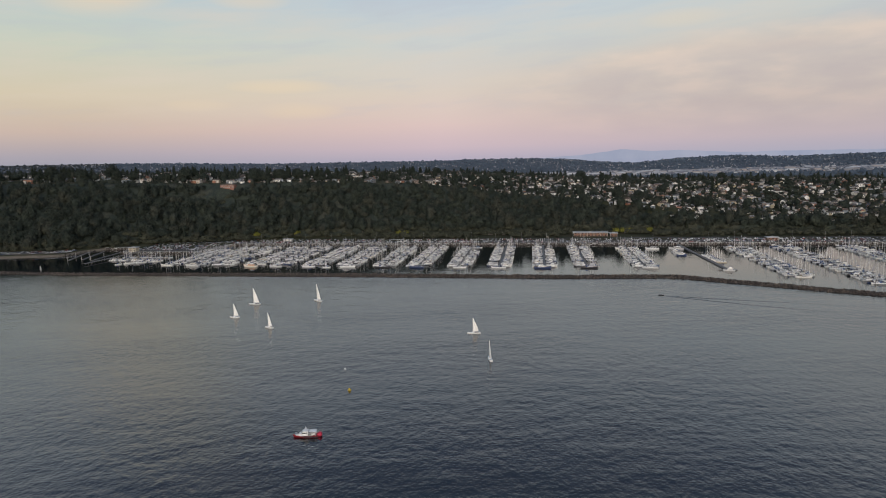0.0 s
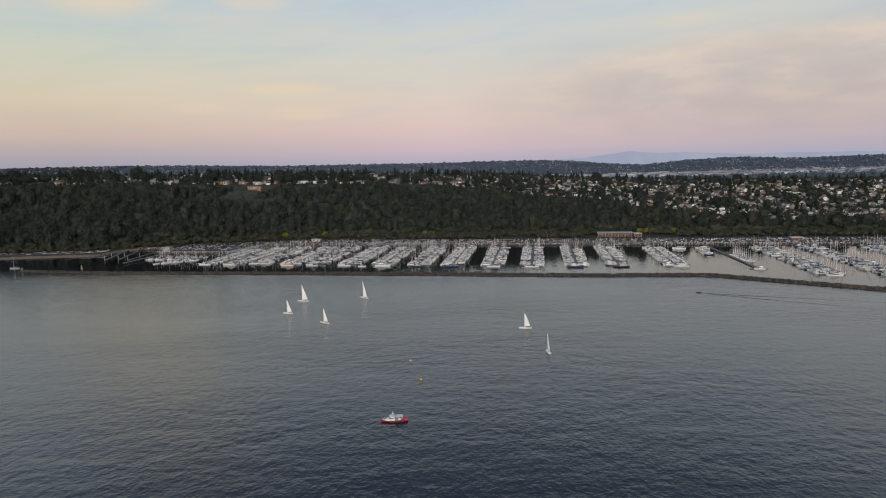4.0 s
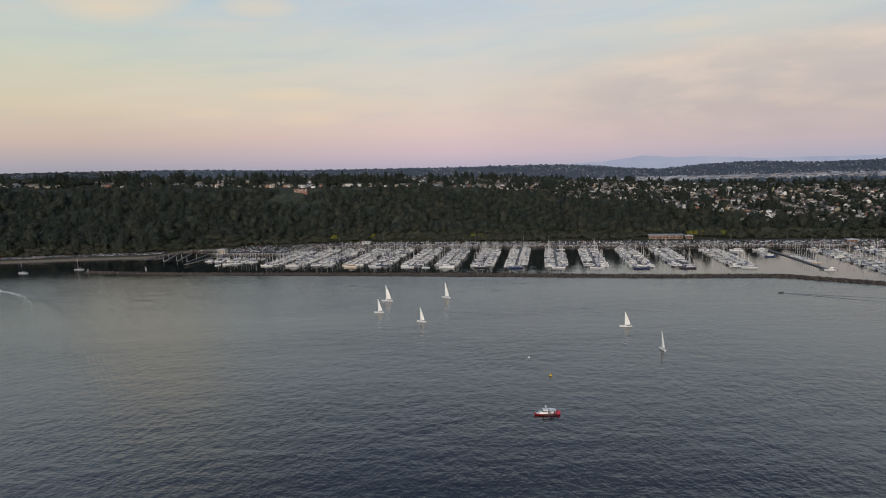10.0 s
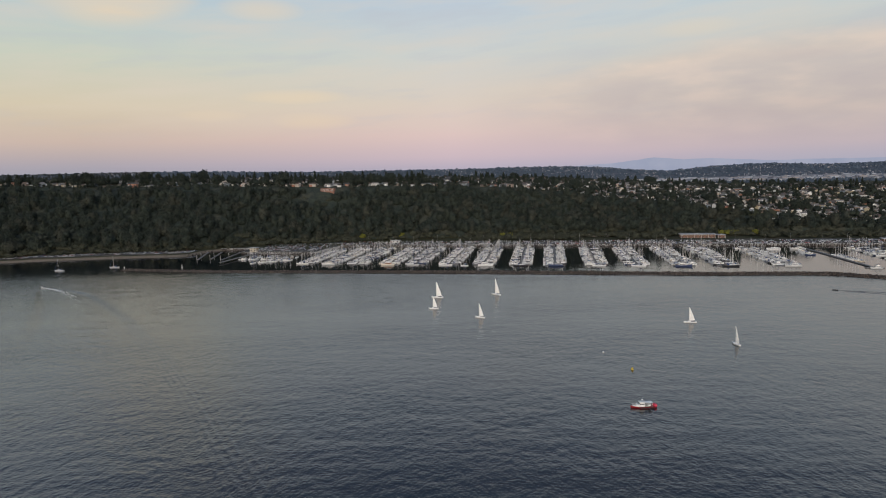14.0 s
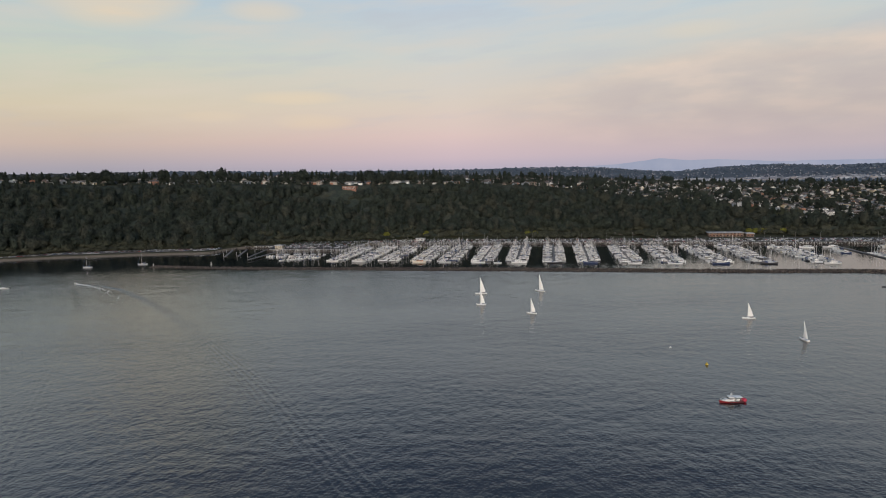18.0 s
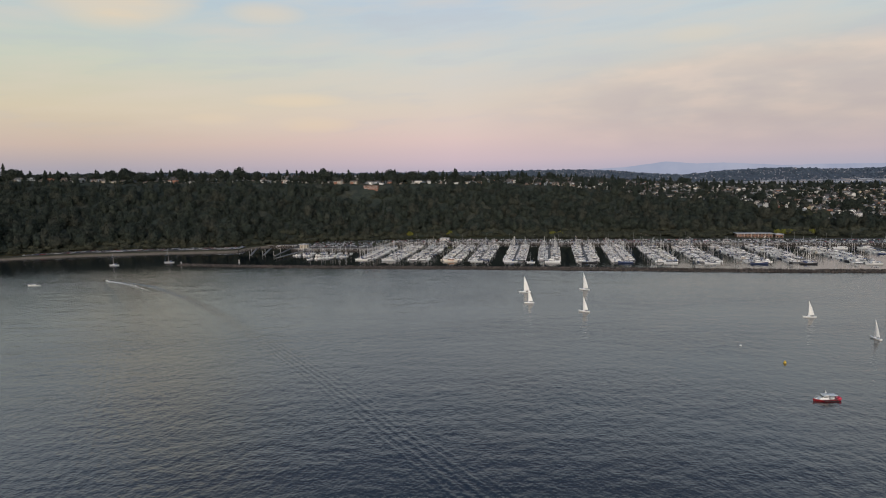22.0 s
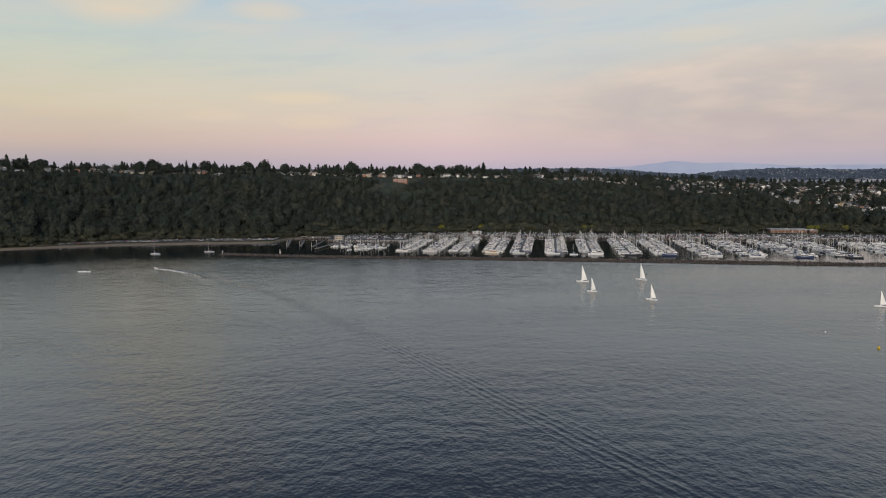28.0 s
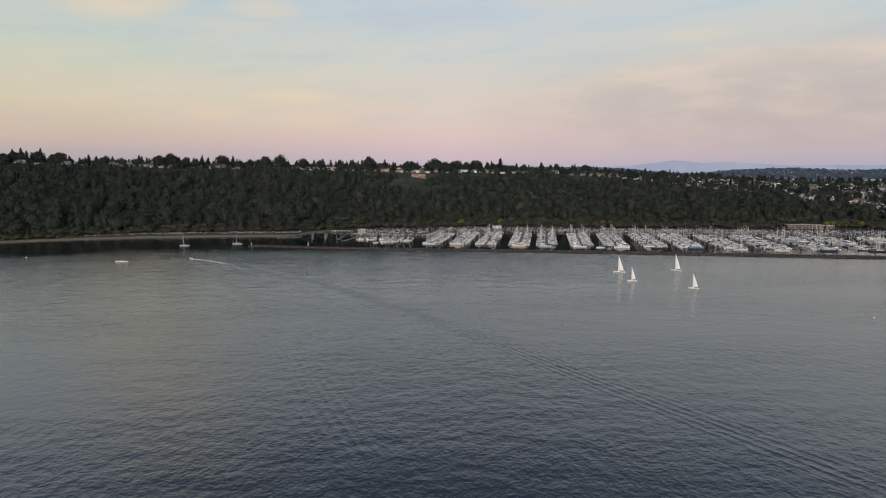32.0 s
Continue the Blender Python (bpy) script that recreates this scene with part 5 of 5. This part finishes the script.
part("pole", Mesh().tube((0, 0, -4), (0, 0, 27), 0.3, 0.2, 8), M_WHITE, pole)
part("banner", Mesh().loft([[(0.2, -0.03, 21), (0.2, 0.03, 21), (0.2, 0.03, 26.5), (0.2, -0.03, 26.5)], [(1.9, 0.2, 20.7), (1.9, 0.26, 20.7), (1.9, 0.26, 26.2), (1.9, 0.2, 26.2)]]), M_WHITE, pole)


def north_basin():
    rng = random.Random(3)
    pier = thing("launch_pier", plan_pose(-445, 2, 0, 0), "timber launch pier on tall piles with sloping gangways", "pier")
    part("deck", Mesh().box(-2, 2, 0, 104, 1.9, 2.4), M_DOCK, pier)
    part("cross_deck", Mesh().box(-2, 82, 53, 56, 0.2, 0.7), M_DOCK, pier)
    for k in range(9):
        for s in (-2.0, 2.0):
            part("mooring_post", Mesh().tube((s, 4 + k * 12, -4), (s, 4 + k * 12, 2.6), 0.25, 0.25, 6), M_PILE, pier)
    for a, b in (((-504, 42), (-530, 104)), ((-487, 48), (-508, 104)), ((-466, 40), (-480, 110))):
        ob = thing("boarding_float", plan_pose(*a, 0.0, math.degrees(math.atan2(b[1] - a[1], b[0] - a[0]))), "pale boarding float beside the launch ramp", "dock", "boarding floats")
        n = math.hypot(b[0] - a[0], b[1] - a[1])
        part("deck", Mesh().box(0, n + 26, -1.3, 1.3, -0.3, 0.6), M_DOCK, ob)
        part("mooring_post", Mesh().tube((0.8, 1.6, -4), (0.8, 1.6, 6.5), 0.35, 0.32, 8), M_CONC, ob)
        part("mooring_post", Mesh().tube((n * 0.5, 1.6, -4), (n * 0.5, 1.6, 6.0), 0.35, 0.32, 8), M_CONC, ob)
    small = [YACHTS[9][0], YACHTS[9][1], CRUISERS[9][0]]
    for k in range(22):
        for side, v in ((90, 40 + 4), (-90, 66)):
            if rng.random() < 0.85:
                rng.choice(small).put(plan_pose(-438 + k * 3.7, v + rng.uniform(-0.5, 0.5), 0, side))
    for k in range(11):
        if rng.random() < 0.8:
            rng.choice(small).put(plan_pose(-400 + k * 3.9, 8 + k * 3, 0, 70))


north_basin()

# finger pier in open water to the south
PIER = thing("long_pier", plan_pose(340, -10, 0, 0), "long bare walkway pier with a small boat at its end", "pier")
part("deck", Mesh().add([(-1.8, 0, 0.2), (1.8, 0, 0.2), (-12.2, 205, 0.2), (-15.8, 205, 0.2), (-1.8, 0, 1.0), (1.8, 0, 1.0), (-12.2, 205, 1.0), (-15.8, 205, 1.0)],
                        [(3, 2, 1, 0), (4, 5, 6, 7), (0, 1, 5, 4), (1, 2, 6, 5), (2, 3, 7, 6), (3, 0, 4, 7)]), M_DOCK, PIER)
part("head_float", Mesh().box(-9, 9, -3, 0.5, -0.3, 0.8), M_DOCK, PIER)
for k in range(9):
    part("mooring_post", Mesh().tube((2.2 - k * 1.5, 4 + k * 21, -4), (2.2 - k * 1.5, 4 + k * 21, 3.5), 0.22, 0.2, 6), M_PILE, PIER)
CRUISERS[12][0].put(plan_pose(340, -15.5, 0, 180))
BIG[1].put(plan_pose(316, 150, 0, 160))
BIG[3].put(plan_pose(286, 150, 0, 175))
for k in range(10):
    YACHTS[11][k % 2].put(plan_pose(337 - k * 0.5 + 9, 40 + k * 6, 0, 180))
    if k > 5:
        CRUISERS[12][k % 2].put(plan_pose(325 - k * 0.6 - 9, 40 + k * 9, 0, 0))


# ---- houses ----
def gable_house(w, d, h, rise, flat=False, wing=False):
    walls, roof, trim = Mesh(), Mesh(), Mesh()
    walls.box(-w / 2, w / 2, -d / 2, d / 2, -3, h)
    if flat:
        roof.box(-w / 2 - 0.6, w / 2 + 0.6, -d / 2 - 0.9, d / 2 + 0.6, h, h + 0.4, 0, 0.08)
    else:
        walls.add([(-w / 2 + 0.02, -d / 2 + 0.02, h), (-w / 2 + 0.02, d / 2 - 0.02, h), (-w / 2 + 0.02, 0, h + rise), (w / 2 - 0.02, -d / 2 + 0.02, h), (w / 2 - 0.02, d / 2 - 0.02, h), (w / 2 - 0.02, 0, h + rise)],
                  [(0, 1, 2), (5, 4, 3)])
        o, t = 0.6, 0.25
        for s in (-1, 1):
            roof.loft([[(x, s * (d / 2 + o), h - o * rise / (d / 2) + 0.1), (x, 0, h + rise + 0.1), (x, 0, h + rise + 0.1 + t), (x, s * (d / 2 + o), h - o * rise / (d / 2) + 0.1 + t)] for x in (-w / 2 - o, w / 2 + o)])
    if wing:
        walls.box(-w * 0.42, -w * 0.02, -d / 2 - 3.2, -d / 2, -3, h * 0.72)
        roof.box(-w * 0.46, w * 0.02, -d / 2 - 3.6, -d / 2, h * 0.72, h * 0.72 + 0.3)
    wins = []
    rows = 2 if h > 4.5 else 1
    cols = max(2, int(w / 4))
    for r in range(rows):
        for c in range(cols):
            if wing and r == 0 and c < cols / 2:
                continue
            x = -w / 2 + (c + 0.5) * w / cols
            wins.append(("window", Mesh().box(x - 0.85, x + 0.85, -d / 2 - 0.06, -d / 2 + 0.05, 0.9 + r * 2.8, 2.4 + r * 2.8), M_GLASS, ""))
    trim.box(-w / 2 - 0.1, w / 2 + 0.1, -d / 2 - 1.4, -d / 2 - 0.02, h * 0.48, h * 0.48 + 0.18)
    chim = Mesh().box(w * 0.22, w * 0.22 + 0.9, 0.4, 1.3, h - 0.5, h + rise + 1.0)
    return [("wall", walls, M_WALL, ""), ("roof", roof, M_ROOF, ""), ("balcony", trim, M_TRIM, ""), ("chimney", chim, M_BRICK, "")] + wins


def turned(parts, quarter):
    """The same house with its gable end to the sea."""
    if not quarter:
        return parts
    out = []
    for nm, me, mt, lb in parts:
        q = Mesh()
        q.v, q.f, q.m = [(y, -x, z) for x, y, z in me.v], list(me.f), list(me.m)
        out.append((nm, q, mt, lb))
    return out


def build_houses():
    rng = random.Random(8)
    specs = [(12, 9, 6.0, 3.0, False, False, 0, "two-storey timber house with a pitched roof"), (10, 10, 6.2, 3.6, False, False, 0, "steep-roofed house with a brick chimney"),
             (14, 9, 5.8, 2.2, False, True, 0, "wide house with a low wing and shallow roof"), (15, 10, 6.4, 0.6, True, False, 0, "flat-roofed modern house with broad windows"),
             (11, 8, 3.6, 2.4, False, False, 0, "single-storey bungalow with a pitched roof"), (9, 12, 6.0, 3.4, False, False, 1, "gable-fronted house facing the water"),
             (18, 10, 6.5, 2.6, False, True, 0, "large house with a long ridge roof"), (13, 9, 3.4, 1.6, False, False, 0, "low bungalow with a shallow roof")]
    kinds = []
    for w, d, h, rise, flat, wing, q, lb in specs:
        ps = gable_house(w, d, h, rise, flat, wing)
        if q:
            ps = turned([p for p in ps if p[0] != "window"], 1)
            fr = w / 2
            ps += [("window", Mesh().box(x - 0.8, x + 0.8, -fr - 0.06, -fr + 0.05, z, z + 1.5), M_GLASS, "") for x in (-3, 0, 3) for z in (0.9, 3.7)]
        kinds.append(Kind("house", lb, "house", "houses on the bluff", ps))
    lists = [[(me, mt) for _, me, mt, _ in k.parts] for k in kinds]
    slots = []
    for r in range(-2, 30):
        off = (5 if r == 0 else 9) + r * 22
        for u in [*np.arange(-1150, -60, 18.0), *np.arange(-60, 900, 14.0)]:
            vis = 1.0 if u > 40 else (0.8 if u > -160 else 0.0)
            dens = (0.85 if u > -380 else 0.52) if r == 0 else (0.45 if r == 1 and u < -160 else 0.78 * vis)
            if r > 20 and u > -160:
                dens = 0.5
            if r > 2 and u < -160:
                dens = 0.30 if r < 18 else 0
            if r < 0:
                dens = 0.85 if u > (240 if r == -1 else 320) else 0
            if rng.random() > dens:
                continue
            uu = u + rng.uniform(-4, 4)
            v = float(edge_v(uu)) + off + rng.uniform(-6, 6)
            slots.append((r, uu, v))
    slots.sort(key=lambda s: s[2])
    near = 0
    rest = []
    for r, u, v in slots:
        j = rng.randrange(len(kinds))
        s = rng.uniform(0.52, 0.86) if u > -60 else rng.uniform(0.7, 1.0)
        turn = rng.choice((0, 0, 90, -90, 35)) if u > -60 else 0
        m = plan_pose(u, v, float(ground_z(u, v)) + (0.5 if r == 0 and u < -60 else 0.2), turn + rng.uniform(-14, 14)) @ Matrix.Diagonal((s, s, s, 1))
        if near < 290 and r < 9 and -1050 < u < 560:
            kinds[j].put(m)
            near += 1
        else:
            rest.append((lists[j], m))
    joined("hillside_houses", rest, "many small houses with pale walls and grey roofs on the far slope", "houses")
    return [(u, v) for r, u, v in slots]


HOUSES = build_houses()


def special_houses():
    """The red-brown block below the bluff edge, and pale villas beside it."""
    ob = thing("apartment_house", pose(-381, 1128, 86.0, 0, 0, YAW), "long red-brown apartment house with pale windows below the bluff edge", "house", "houses on the bluff")
    part("wall", Mesh().box(-13, 13, -5, 5, -6, 6.0), M_BRICK, ob)
    part("roof", Mesh().box(-13.8, 13.8, -6, 5.6, 6.0, 6.7, 0, 0.3), M_ROOF, ob)
    for k in range(8):
        for z in (0.8, 3.6):
            w = part("window", Mesh().box(-11.6 + k * 3.1, -9.8 + k * 3.1, -5.1, -4.9, z, z + 1.6), M_TRIM, ob)
            part("pane", Mesh().box(-11.4 + k * 3.1, -10.0 + k * 3.1, -5.14, -5.05, z + 0.2, z + 1.4), M_GLASS, w)


special_houses()


# ---- trees among the houses and on the skyline ----
def build_town_trees():
    rng = random.Random(17)
    leafy = [broadleaf(80 + s, 12.0, rng.uniform(10, 14), 0, 70, M_LEAF) for s in range(8)]
    firs = [conifer(90 + s, 24.0, 17.0) for s in range(5)]
    placed, n = [], 0
    for r in range(26):
        for u in np.arange(-1500, 950, 8.5):
            left = u < -160
            if left and r > 15:
                continue
            dens = 0.85 if left else (0.72 if r < 15 else 0.45)
            if left and r < 8:
                dens = 0.75 if noise.noise((u * 0.014, r * 0.35, 5.0)) > 0.06 else 0.03
            if r == 0:
                dens = 0.07 if u > -420 else 0.12
            if rng.random() > dens:
                continue
            uu = u + rng.uniform(-5, 5)
            v = float(edge_v(uu)) + (4 if r == 0 else 24 + (r - 1) * 30) + rng.uniform(-9, 9)
            fir = rng.random() < (0.22 if left else 0.14)
            s = rng.uniform(0.5, 0.95) if fir else rng.uniform(0.5, 1.05)
            if left and r > 1:
                s *= rng.choice((0.8, 1.0, 1.15) if fir else ((0.9, 1.2, 1.5) if r < 5 else (0.6, 0.8, 1.0)))
            elif r < 12:
                s *= rng.choice((0.65, 0.85, 1.05))
            placed.append((rng.choice(firs if fir else leafy), scaled(uu, v, s, rng, 0.4)))
    for u in np.arange(236, 900, 7.5):
        for o in (-8, -22, -36, -50, -62):
            if (o > -36 or u > 318) and rng.random() < 0.5:
                placed.append((rng.choice(leafy), scaled(u + rng.uniform(-4, 4), float(edge_v(u)) + o + rng.uniform(-6, 6), rng.uniform(0.35, 0.8), rng, 0.4)))
    joined("garden_trees", placed, "dark garden trees and conifers between the houses", "trees", smooth_faces=True)
    # tall landmark trees
    tree_kinds = []
    for s in range(4):
        ps = conifer(120 + s, (30.0, 24.0, 27.0, 21.0)[s], (21.0, 18.5, 20.0, 18.0)[s], 11)
        tree_kinds.append(Kind("conifer", "tall dark conifer standing above the bluff edge", "tree", "tall trees on the skyline", [("trunk", ps[0][0], M_BARK, ""), ("crown", ps[1][0], M_NEEDLE, "")]))
    for s in range(3):
        ps = broadleaf(130 + s, 18.0, 15.0, 4, 700, M_LEAF)
        tree_kinds.append(Kind("broadleaf_tree", "large round-crowned tree on the bluff edge", "tree", "tall trees on the skyline", [("trunk", ps[0][0], M_BARK, ""), ("crown", ps[1][0], M_LEAF, "")]))
    for k in range(180):
        u = -1450 + k * 11 + rng.uniform(-14, 14)
        if k % 3 and u > -250:
            continue
        if u > 460:
            break
        v = float(edge_v(u)) + rng.uniform(16, 62)
        pick = rng.choice([0, 1, 2, 3, 4, 5, 6, 4, 5, 6])
        if u < -250 and noise.noise((u * 0.014, 0.4, 5.0)) < -0.1 and rng.random() < 0.7:
            continue
        kind, s = tree_kinds[pick], rng.uniform(0.5, 1.0) if pick < 4 else rng.uniform(0.6, 1.05)
        s *= 1.25 if u < -250 and noise.noise((u * 0.014, 0.4, 5.0)) > 0.05 else 1.0
        x, y = world_xy(u, v)
        kind.put(pose(x, y, float(ground_z(u, v)) - 0.4, 0, 0, rng.uniform(0, 360)) @ Matrix.Diagonal((s, s, s, 1)))
    for k in range(34):
        u = rng.uniform(-120, 640)
        v = float(edge_v(u)) + rng.uniform(90, 620)
        x, y = world_xy(u, v)
        s = rng.uniform(0.55, 0.95)
        tree_kinds[rng.choice([1, 2, 3, 4, 5, 6])].put(pose(x, y, float(ground_z(u, v)) - 0.4, 0, 0, rng.uniform(0, 360)) @ Matrix.Diagonal((s, s, s, 1)))
    for x, y, kd, sx, sz in ((-1276, 1436, 0, 1.25, 1.6), (-1318, 1430, 1, 1.2, 1.6), (-1292, 1445, 2, 1, 1.1), (-1262, 1428, 3, 1.1, 1.2), (-1340, 1440, 2, 1.1, 1.0), (-1240, 1420, 3, 1, 1.4),
                             (-490, 1249, 1, 1, 1.1), (-462, 1250, 2, 1, 1), (-688, 1325, 4, 1.25, 1.4), (-905, 1330, 2, 0.8, 1.2), (-855, 1325, 0, 0.8, 1.1), (-812, 1320, 5, 1.1, 1.2)):
        u, v = (x - OX) * CU - (y - OY) * SU, (x - OX) * SU + (y - OY) * CU
        tree_kinds[kd].put(pose(x, y, float(ground_z(u, v)) - 0.4) @ Matrix.Diagonal((sx, sx, sz, 1)))
    lit = Kind("bright_tree", "tree beside the marina office, its lit look painted in yellow-green", "tree", "bright trees by the car park",
               [("trunk", broadleaf(150, 9, 10, 3, 160, M_LEAF_LIT)[0][0], M_BARK, ""), ("crown", broadleaf(150, 9, 10, 3, 160, M_LEAF_LIT)[1][0], M_LEAF_LIT, "")])
    for u, v in ((252, 296), (262, 298), (272, 297), (303, 300), (-262, 262), (-80, 275), (-92, 276), (-325, 246)):
        x, y = world_xy(u, v)
        lit.put(pose(x, y, float(ground_z(u, v)) - 0.3, 0, 0, u * 7))


build_town_trees()


# ---- the far city: wooded ridges with houses, and the low industrial flats ----
def build_far():
    rng = random.Random(99)
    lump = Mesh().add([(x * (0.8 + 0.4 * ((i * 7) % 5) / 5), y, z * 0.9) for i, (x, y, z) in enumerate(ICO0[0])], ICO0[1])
    tree = [(lump, M_FARLEAF_HAZE)]
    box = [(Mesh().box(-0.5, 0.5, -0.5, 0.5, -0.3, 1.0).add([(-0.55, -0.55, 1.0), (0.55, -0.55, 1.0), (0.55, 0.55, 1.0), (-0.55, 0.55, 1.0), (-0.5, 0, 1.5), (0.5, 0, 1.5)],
                                                           [(0, 1, 5, 4), (2, 3, 4, 5), (0, 4, 3), (1, 2, 5)]), M_FARHOUSE_HAZE)]
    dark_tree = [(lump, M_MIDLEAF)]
    woods, near_woods, town = [], [], []

    def at(x, y):
        u, v = (x - OX) * CU - (y - OY) * SU, (x - OX) * SU + (y - OY) * CU
        return float(ground_z(u, v))

    for k in range(15000):
        y = 3850 + 620 * rng.random() ** 0.7
        x = rng.uniform(-3400, 3700)
        s = rng.uniform(2.8, 7.5) if rng.random() < 0.93 else rng.uniform(8, 13)
        (woods if x > -2200 else near_woods).append((tree if x > -2200 else dark_tree, pose(x, y, at(x, y) + s * 0.3, 0, 0, rng.uniform(0, 360)) @ Matrix.Diagonal((s, s, s * rng.uniform(0.7, 1.1), 1))))
    for k in range(3000):
        y = 3850 + 520 * rng.random() ** 1.4
        x = rng.uniform(-3200, 2900)
        w = rng.uniform(3.0, 7.5)
        if noise.noise((x * 0.004, y * 0.008, 3.0)) < -0.12:
            continue
        town.append((box, pose(x, y, at(x, y) + 3, 0, 0, rng.uniform(-20, 20)) @ Matrix.Diagonal((w, w * 0.8, rng.uniform(2.5, 5), 1))))
    joined("distant_woods", woods, "dark woods covering the distant ridges, painted bluish with haze", "woods")
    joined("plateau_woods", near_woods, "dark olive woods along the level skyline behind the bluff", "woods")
    joined("distant_town", town, "tiny pale houses scattered over the distant ridge, blued by painted haze", "houses")
    flats = []
    shed = [(box[0][0], M_SHED)]
    for k in range(650):
        y = rng.uniform(2900, 3850)
        x = rng.uniform(500, 3000)
        flats.append((shed, pose(x, y, at(x, y) + 1, 0, 0, rng.uniform(-10, 10)) @ Matrix.Diagonal((rng.uniform(12, 55), rng.uniform(10, 32), rng.uniform(4, 9), 1))))
    joined("industrial_sheds", flats, "pale warehouse roofs on the distant flats", "warehouses")
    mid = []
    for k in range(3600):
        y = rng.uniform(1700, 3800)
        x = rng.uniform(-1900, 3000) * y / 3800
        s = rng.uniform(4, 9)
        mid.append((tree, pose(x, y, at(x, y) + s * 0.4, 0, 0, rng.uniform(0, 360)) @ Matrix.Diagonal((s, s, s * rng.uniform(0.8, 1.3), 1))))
    joined("city_trees", mid, "dark street trees over the city flats, painted bluish with haze", "trees")


build_far()
